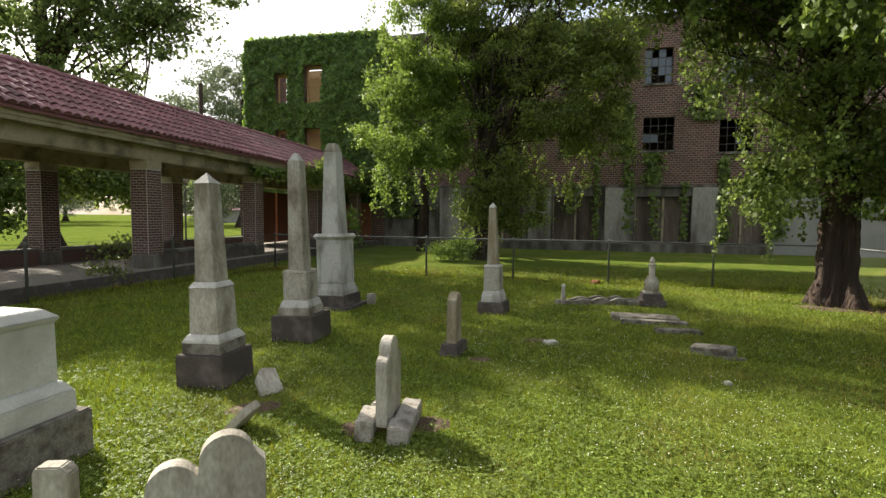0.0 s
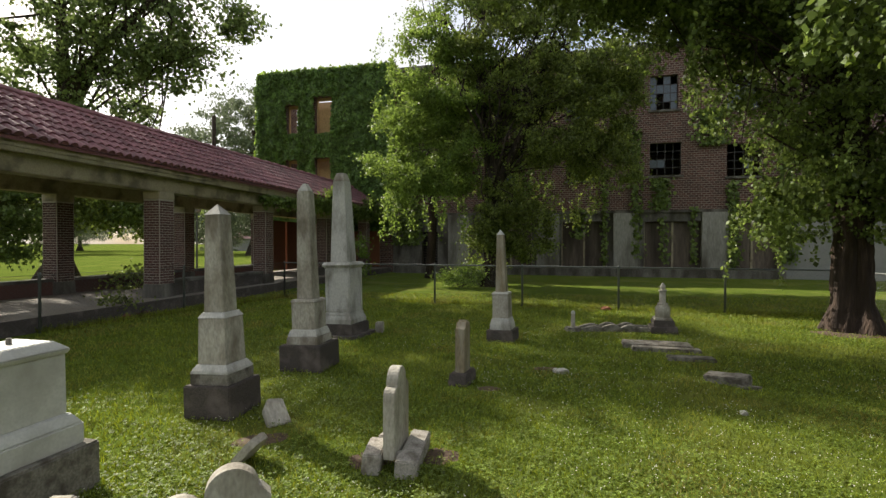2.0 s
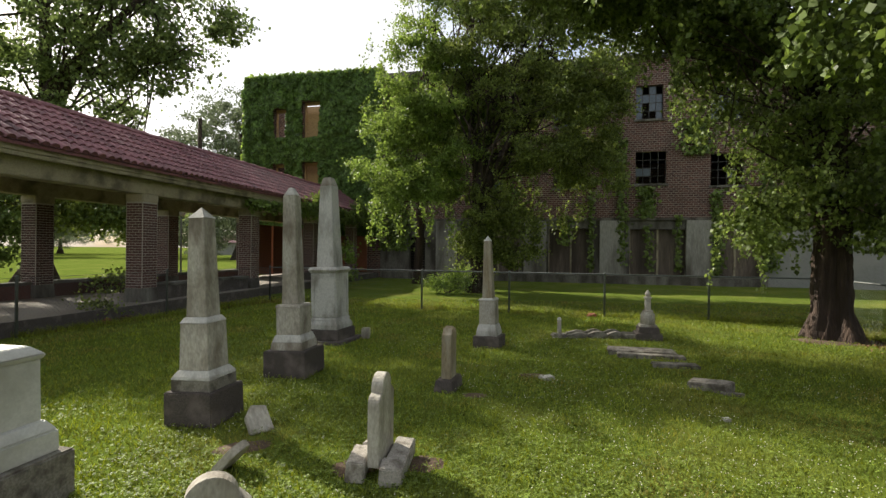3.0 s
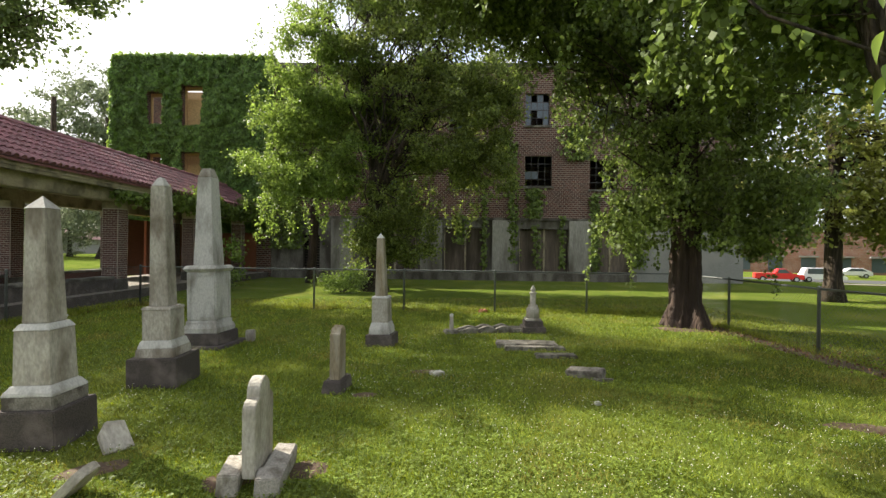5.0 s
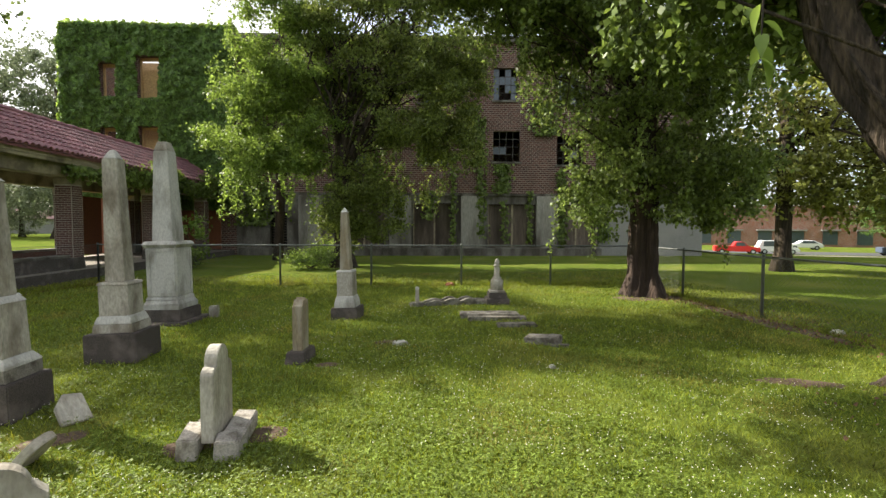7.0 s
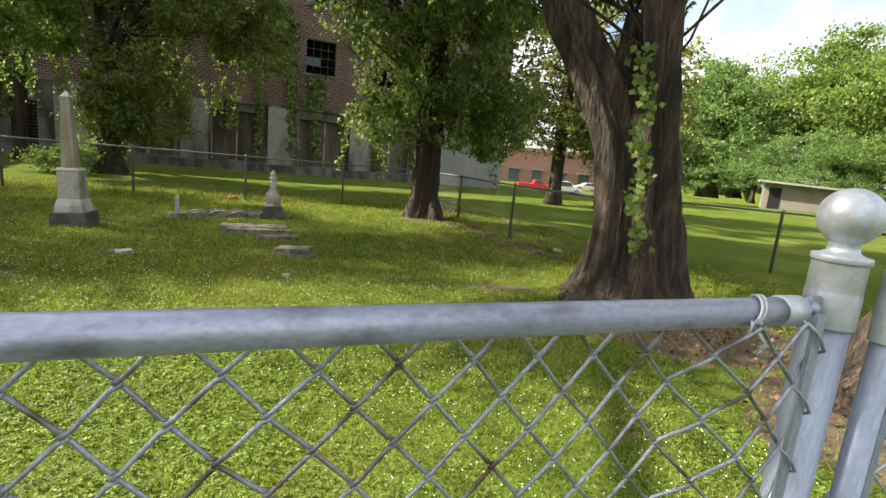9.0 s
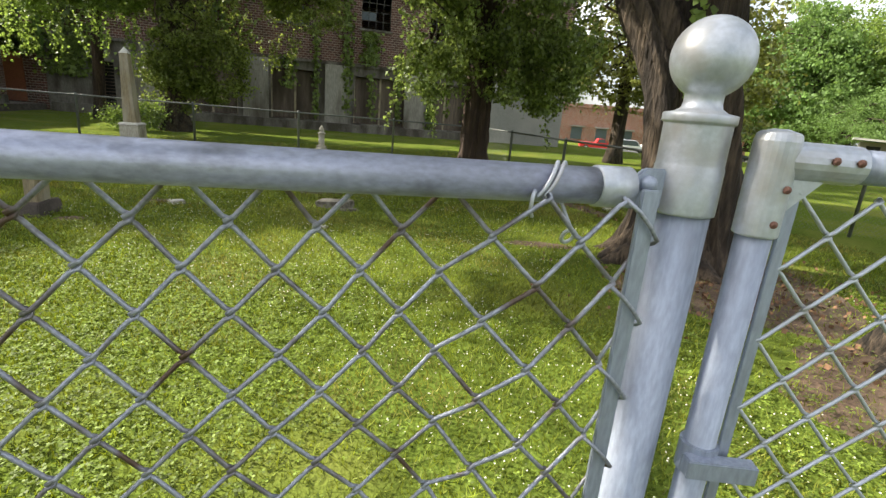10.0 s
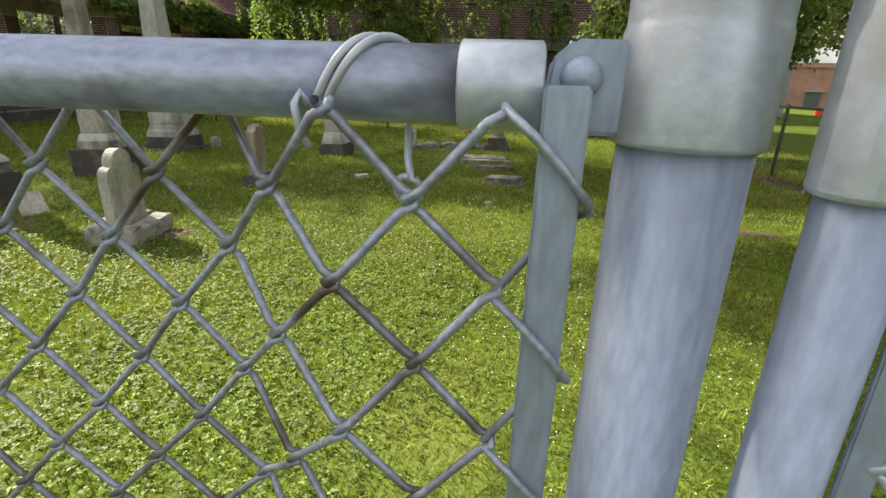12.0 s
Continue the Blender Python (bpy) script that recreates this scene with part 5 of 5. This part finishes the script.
for z in [1.479 - .071 * i for i in range(20)]:
    part("wire_hook", Mesh().tube([(-.067, -.0215, z), (-.056, -.0250, z - .009), (-.046, -.0262, z - .019), (-.036, -.0255, z - .031), (-.0345, -.0195, z - .035), (-.038, -.0140, z - .038), (-.052, -.0150, z - .052), (-.067, -.0200, z - .070)], .00185, 7), M_WIRE, near, smooth=True)
part("line_post", Mesh().lathe([(.020, -.1), (.020, RAIL_Z), (.024, RAIL_Z + .02), (.004, RAIL_Z + .03)], (-2.9, .036), 16), M_GALV, near, smooth=True)
tie = Mesh()
for dx, lo, hi in ((0, -38, 150), (.0052, -30, 140)):
    tie.tube([(-.139 + dx + .030 * i / 20, -(.0166 + dx * .1) * math.cos(radians(lo + (hi - lo) * i / 20)), RAIL_Z + .0166 * math.sin(radians(lo + (hi - lo) * i / 20))) for i in range(21)], .0017, 8)
tie.tube([(-.139, -.0131, RAIL_Z - .0102), (-.1425, -.0170, RAIL_Z - .004), (-.1440, -.0185, RAIL_Z - .008), (-.1435, -.0160, RAIL_Z - .019), (-.1405, -.0140, RAIL_Z - .024)], .0016, 8)
tie.tube([(-.108, .0135, RAIL_Z - .006), (-.1065, .0080, RAIL_Z - .016), (-.1045, -.0030, RAIL_Z - .028), (-.1020, -.0090, RAIL_Z - .036)] + [(-.1035 + .0050 * math.cos(a), -.0055 - .004 * math.sin(a), RAIL_Z - .0405 + .0062 * math.sin(a)) for a in [.9 - i * .45 for i in range(14)]], .0016, 8)
part("tie_wire", tie, M_ALU, near, "twisted tie wire", smooth=True)

gate = thing("gate", pose(2.283, -0.157, 0, 0, 0, -26), "galvanised chain-link walk gate", "gate")
part("gate_upright", Mesh().lathe([(.0135, .08), (.0135, 1.53)], (0, 0), 28), M_GALV, gate, smooth=True)
part("corner_fitting", Mesh().lathe([(.0158, 1.458), (.0165, 1.460), (.0165, 1.532), (.015, 1.538), (.005, 1.541)], (0, 0), 28).tube([(.0, 0, 1.518), (.062, 0, 1.518), (.063, 0, 1.518)], [.0150, .0150, .0135], 20).slab([(.012, 1.475), (.04, 1.506), (.012, 1.506)], -.006, .006), M_ALU, gate, "cast corner fitting", smooth=False, bevel=.0008)
part("gate_rail", Mesh().tube([(.06, 0, 1.518), (1.05, 0, 1.518)], .0132, 20), M_GALV, gate, smooth=True)
part("gate_rail", Mesh().tube([(.02, 0, .12), (1.05, 0, .12)], .0132, 16), M_GALV, gate, smooth=True)
part("gate_upright", Mesh().lathe([(.0135, .08), (.0135, 1.53)], (1.06, 0), 20), M_GALV, gate, smooth=True)
for x, z in ((.006, 1.497), (.003, 1.470), (.036, 1.521), (.054, 1.521)):
    part("rivet", Mesh().lathe([(.0030, 0), (.0030, .0015), (.002, .0028), (.0003, .003)], (0, 0), 12), M_RUST, gate, "rusty rivet", smooth=True).matrix_basis = pose(x, -.0158 if x < .03 else -.0150, z, 90, 0, 0)
gnet = part("mesh", wire_net(1.0, .12, 1.495, .060, .0018, 7, .003, .064), M_ALU, gate, "bright chain-link wire", smooth=True)
gnet.matrix_basis = pose(.024, -.003, 0)
part("tension_bar", Mesh().box((.0195, -.004, .81), (.010, .0035, 1.36)), M_GALV, gate, bevel=.0008)
part("hinge", Mesh().box((.012, -.018, 1.25), (.06, .014, .018)).lathe([(.0165, 1.235), (.0165, 1.265)], (0, 0), 20), M_GALV, gate, "hinge strap", bevel=.001)
# ---- beyond the street ----
shop = thing("brick_shop", STREET @ pose(78, 78, -1.7, 0, 0, -35), "low red brick shop building with pale awnings", "building")
M_SHOPBRICK = brick_mat("orange_brick", (0.33, 0.12, 0.08), (0.26, 0.09, 0.06), (0.35, 0.30, 0.26))
part("wall", Mesh().box((0, 3, 3.4), (46, 6, 6.8)), M_SHOPBRICK, shop)
part("band", Mesh().box((0, 2.9, 7.15), (46.4, 6.4, .7)), M_SHOPBRICK, shop, "brick parapet band")
for i in range(9):
    w = part("window", Mesh().box((-20 + 5 * i, -.05, 1.6), (2.2, .15, 2.4)), M_GLASS, shop)
    part("awning", Mesh().box((-20 + 5 * i, -.4, 3.0), (2.8, .7, .25)), M_WHITEWALL, w)


def car(name, m, paint, label, length=4.6, height=1.45, van=False, bed=False):
    t = thing(name, m, label, "car", "parked cars")
    L, w = length / 2, .88
    if bed:
        o = [(-L, .35), (L, .35), (L, .85), (L - .9, 1.0), (L - 1.3, 1.05), (L - 1.9, height), (-.2, height), (-.4, 1.05), (-L, 1.05)]
    else:
        o = [(-L, .35), (L, .35), (L, .75), (L - .5, .88), (L - 1.2, .98), (L - 1.9, height), (-L + (.5 if van else 1.1), height), (-L + .2, 1.0), (-L, .9)]
    part("body", Mesh().slab(o, -w, w), paint, t, bevel=.08)
    g = [(L - 1.45, 1.02), (L - 1.95, height - .07), (-L + (.75 if van else 1.3), height - .07), (-L + .7, 1.02)] if not bed else [(L - 1.5, 1.08), (L - 1.95, height - .07), (-.1, height - .07), (-.2, 1.08)]
    part("window", Mesh().slab(g, -w - .012, w + .012), M_GLASS, t)
    for sx in (-L + .85, L - .85):
        for sy in (-w + .1, w - .1):
            wh = part("wheel", Mesh().tube([(sx, sy - .11, .33), (sx, sy + .11, .33)], .33, 18), M_TYRE, t)
            part("rim", Mesh().tube([(sx, sy - .118, .33), (sx, sy + .118, .33)], .19, 12), M_ALU, wh)


car("pickup_truck", STREET @ pose(50.3, 54.6, -1.68, 0, 0, -32), M_REDCAR, "bright red pickup truck parked on the street", 5.2, 1.6, bed=True)
car("car", STREET @ pose(55.5, 53.6, -1.68, 0, 0, -30), M_WHITECAR, "white van parked on the street", 4.8, 1.75, van=True)
car("car", STREET @ pose(70.7, 63.4, -1.68, 0, 0, 150), M_WHITECAR, "white saloon parked on the street")
car("car", STREET @ pose(68, 47.5, -1.68, 0, 0, -30), M_DARKCAR, "dark blue pickup parked on the street", 5.2, 1.6, bed=True)
car("car", EAST @ pose(31.0, 9.2, 0, 0, 0, -70), M_GREYCAR, "grey estate car parked beyond the gate", 4.6, 1.5, van=True)

shed = thing("shed", EAST @ pose(51.5, 23, -0.1, 0, 0, -60), "small white open shed across the lawn", "shed")
part("roof", Mesh().box((0, 0, 2.35), (7.4, 5.0, .16), pose(0, 0, 0, 0, 2, 0)), M_WHITEWALL, shed, "flat pale metal roof")
part("wall", Mesh().box((0, .3, 1.13), (6.2, 3.8, 2.26)), M_PAVE, shed, "grey block wall")
# flat near-black panels on the solid wall paint shaded openings
for x in (-2.2, 2.3):
    part("doorway", Mesh().box((x, -1.62, 1.0), (.9, .06, 1.9)), M_DARK, shed, "near-black panel painting the shade of an open doorway")
house = thing("house", FAR @ pose(-60, 118, 0, 0, 0, 25), "small pale house across the field", "house")
part("wall", Mesh().box((0, 0, 1.5), (9, 7, 3)), M_WHITEWALL, house)
part("roof", Mesh().add([(-5, -4, 3), (5, -4, 3), (5, 4, 3), (-5, 4, 3), (-5, 0, 5.2), (5, 0, 5.2)], [(0, 1, 5, 4), (2, 3, 4, 5), (0, 4, 3), (1, 2, 5), (3, 2, 1, 0)]), M_TILE, house)
pole = thing("utility_pole", FAR @ pose(-14.6, 26.6, 0), "wooden utility pole behind the walkway", "pole")
part("shaft", Mesh().lathe([(.15, 0), (.11, 9.0)], (0, 0), 12), M_BARK, pole, smooth=True)
lampp = thing("globe_lamp", FAR @ pose(-14.2, 24.2, 0), "white globe lamp on a post", "lamp")
part("post", Mesh().lathe([(.05, 0), (.04, 3.4)], (0, 0), 10), M_OLDPOST, lampp)
part("globe", Mesh().lathe([(.2 * math.cos(radians(a)), 3.6 + .2 * math.sin(radians(a))) for a in range(-80, 91, 17)], (0, 0), 16), M_WHITEWALL, lampp, smooth=True)

# ---- roof tiles ----
cols, rows_ = int((S1 - S0) / 0.235), 7
step = slope / rows_
ang = math.atan2(RZ1 - RZ0, RX0 - RXR)
tile_m = Mesh()
nseg = 6
for e, (yy, rr) in enumerate(((-step * .62, .100), (step * .55, .088))):
    for k in range(nseg + 1):
        a = math.pi * k / nseg
        tile_m.v.append((yy, rr * math.cos(a), rr * 1.0 * math.sin(a) + (.030 if e == 0 else 0)))
tile_m.f = [(k, k + 1, k + nseg + 2, k + nseg + 1) for k in range(nseg)] + [tuple(range(nseg, -1, -1))]
tile_me = data_from("tile", tile_m, M_TILE)
rest = Mesh()
for i in range(cols):
    y = S0 + (i + .5) * .235
    for j in range(rows_):
        f_ = (j + .5) / rows_
        for sgn in (1, -1):
            x, z = RXR + sgn * (RX0 - RXR) * (1 - f_), RZ0 + (RZ1 - RZ0) * f_
            m = Matrix.Translation((x, y + rng.normal(0, .006), z - .03)) @ Matrix.Rotation(0 if sgn < 0 else math.pi, 4, "Z") @ Matrix.Rotation(-ang, 4, "Y") @ Matrix.Rotation(rng.normal(0, .015), 4, "Z")
            if sgn > 0 and -3.2 < y < 6.85:
                o = new("tile", tile_me)
                o.parent = roof
                o.matrix_basis = m
            else:
                rest.add([m @ Vector(v) for v in tile_m.v], tile_m.f)
tagged(part("tiles", rest, M_TILE, roof), kind="stuff")


# ---- grass, clover, litter ----
def field(n, x0, x1, y0, y1, falloff):
    p = np.stack([rng.uniform(x0, x1, n), rng.uniform(y0, y1, n)], 1)
    d = np.hypot(p[:, 0] - 1.2, p[:, 1] + 0.3)
    keep = rng.random(n) < np.clip((falloff / np.maximum(d, .1)) ** 1.6, 0, 1)
    for cx, cy, rx, ry, rot in BARE:
        c, s = math.cos(radians(rot)), math.sin(radians(rot))
        a, b = ((p[:, 0] - cx) * c + (p[:, 1] - cy) * s) / rx, (-(p[:, 0] - cx) * s + (p[:, 1] - cy) * c) / ry
        keep &= (a * a + b * b + rng.normal(0, .5, n) > 0.9) | (rng.random(n) < .2)
    p = p[keep]
    z = np.array([rise(a, b) for a, b in p]) if len(p) < 400000 else np.zeros(len(p))
    return np.column_stack([p, z])


def blades(p, h, w):
    n = len(p)
    a = rng.uniform(0, 2 * np.pi, n)
    d = np.hypot(p[:, 0] - 1.2, p[:, 1] + .3)
    hh = h * rng.uniform(.45, 1.25, n) * (1 + .03 * d)
    ww = w * rng.uniform(.7, 1.3, n) * (1 + .16 * d)
    side = np.stack([np.cos(a), np.sin(a), 0 * a], 1)
    lean = rng.normal(size=(n, 3)) * .55
    lean[:, 2] = 1
    lean /= np.linalg.norm(lean, axis=1, keepdims=True)
    base = p - np.array((0, 0, .01))
    tip = base + lean * hh[:, None]
    bend = np.stack([rng.normal(0, .25, n), rng.normal(0, .25, n), -.1 * np.ones(n)], 1) * hh[:, None]
    return np.stack([base - side * ww[:, None], base + side * ww[:, None], tip + bend + side * ww[:, None] * .25, tip + bend - side * ww[:, None] * .25], 1)


g = field(980000, -9, 11, -2.2, 18, 4.4)
grass = quads("grass", blades(g, .058, .0030), M_GRASS)
tagged(grass, "short mown green grass", "grass", kind="stuff")
c = field(190000, -5, 9, -.4, 12, 3.6)
c = c[np.array([noise.noise(Vector((a * .55, b * .55, 4.4))) + .4 * noise.noise(Vector((a * 2.1, b * 2.1, 1.4))) for a, b, _ in c]) + .45 > rng.random(len(c)) * .75]
lc = np.repeat(c, 3, 0)
th = np.tile(np.array([0, 2.09, 4.19]), len(c)) + np.repeat(rng.uniform(0, 6.28, len(c)), 3)
lr = .0074 * np.repeat(rng.uniform(.7, 1.3, len(c)) * (1 + .05 * np.hypot(c[:, 0] - 1.2, c[:, 1])), 3)
out = np.stack([np.cos(th), np.sin(th), rng.normal(.1, .25, len(th))], 1)
prp = np.stack([-np.sin(th), np.cos(th), rng.normal(0, .2, len(th))], 1)
hc = np.repeat(rng.uniform(.025, .055, len(c)), 3)[:, None] * np.array((0, 0, 1))
q0 = lc + hc
clover = quads("clover", np.stack([q0, q0 + (out + prp * .8) * lr[:, None], q0 + out * 2 * lr[:, None], q0 + (out - prp * .8) * lr[:, None]], 1), M_CLOVER)
tagged(clover, "low patches of clover leaves", "clover", kind="stuff")
fl = field(15000, -3, 8, -.2, 11, 4.2)
fl = fl[np.array([noise.noise(Vector((a * .45, b * .45, 9.4))) for a, b, _ in fl]) > -.05]
fm = Mesh()
oct_v = np.array([(1, 0, 0), (0, 1, 0), (-1, 0, 0), (0, -1, 0), (0, 0, 1), (0, 0, -1)])
for a, b, z in fl:
    r = .0050 * rng.uniform(.6, 1.25)
    fm.add(oct_v * r + np.array((a, b, z + rng.uniform(.05, .075))), [(0, 1, 4), (1, 2, 4), (2, 3, 4), (3, 0, 4), (1, 0, 5), (2, 1, 5), (3, 2, 5), (0, 3, 5)])
tagged(part("clover_flowers", fm, M_FLOWER), "small white clover flower heads", "flowers", kind="stuff")
lt = np.concatenate([np.column_stack([rng.normal(8.2, .35, 900), rng.uniform(5.0, 11.5, 900), np.zeros(900)]), np.column_stack([rng.normal(6.9, .9, 900), rng.normal(2.8, .7, 900), np.zeros(900)]), np.column_stack([rng.uniform(-9.5, -5, 500), np.zeros(500), np.zeros(500)])])
lt[-500:, 0] = rng.uniform(-9.0, -7.0, 500)
lt[-500:, 1] = 16.1 + (lt[-500:, 0] + 7.2) * 3.4 + rng.normal(0, .3, 500)
lt[:, 2] = np.array([rise(a, b) for a, b, _ in lt]) + .025
tagged(quads("leaf_litter", leaf_quads(lt, .045, 0.0), M_LITTER), "dry brown fallen leaves", "leaf litter", kind="stuff")

wd = []
for (ax, ay), (bx, by), k in (((-7.2, 16.1), (8.95, 13.6), 5600), ((8.95, 13.6), (8.25, 8.2), 2200), ((8.25, 8.2), (8.0, 2.5), 1600), ((-7.2, 16.1), (-9.2, 9.0), 2600)):
    f_ = rng.random(k)
    wd.append(np.column_stack([ax + (bx - ax) * f_ + rng.normal(0, .10, k), ay + (by - ay) * f_ + rng.normal(0, .10, k), np.zeros(k)]))
tagged(quads("weeds", blades(np.concatenate(wd), .13, .0022), M_GRASS), "taller grass and weeds along the fence line", "weeds", kind="stuff")
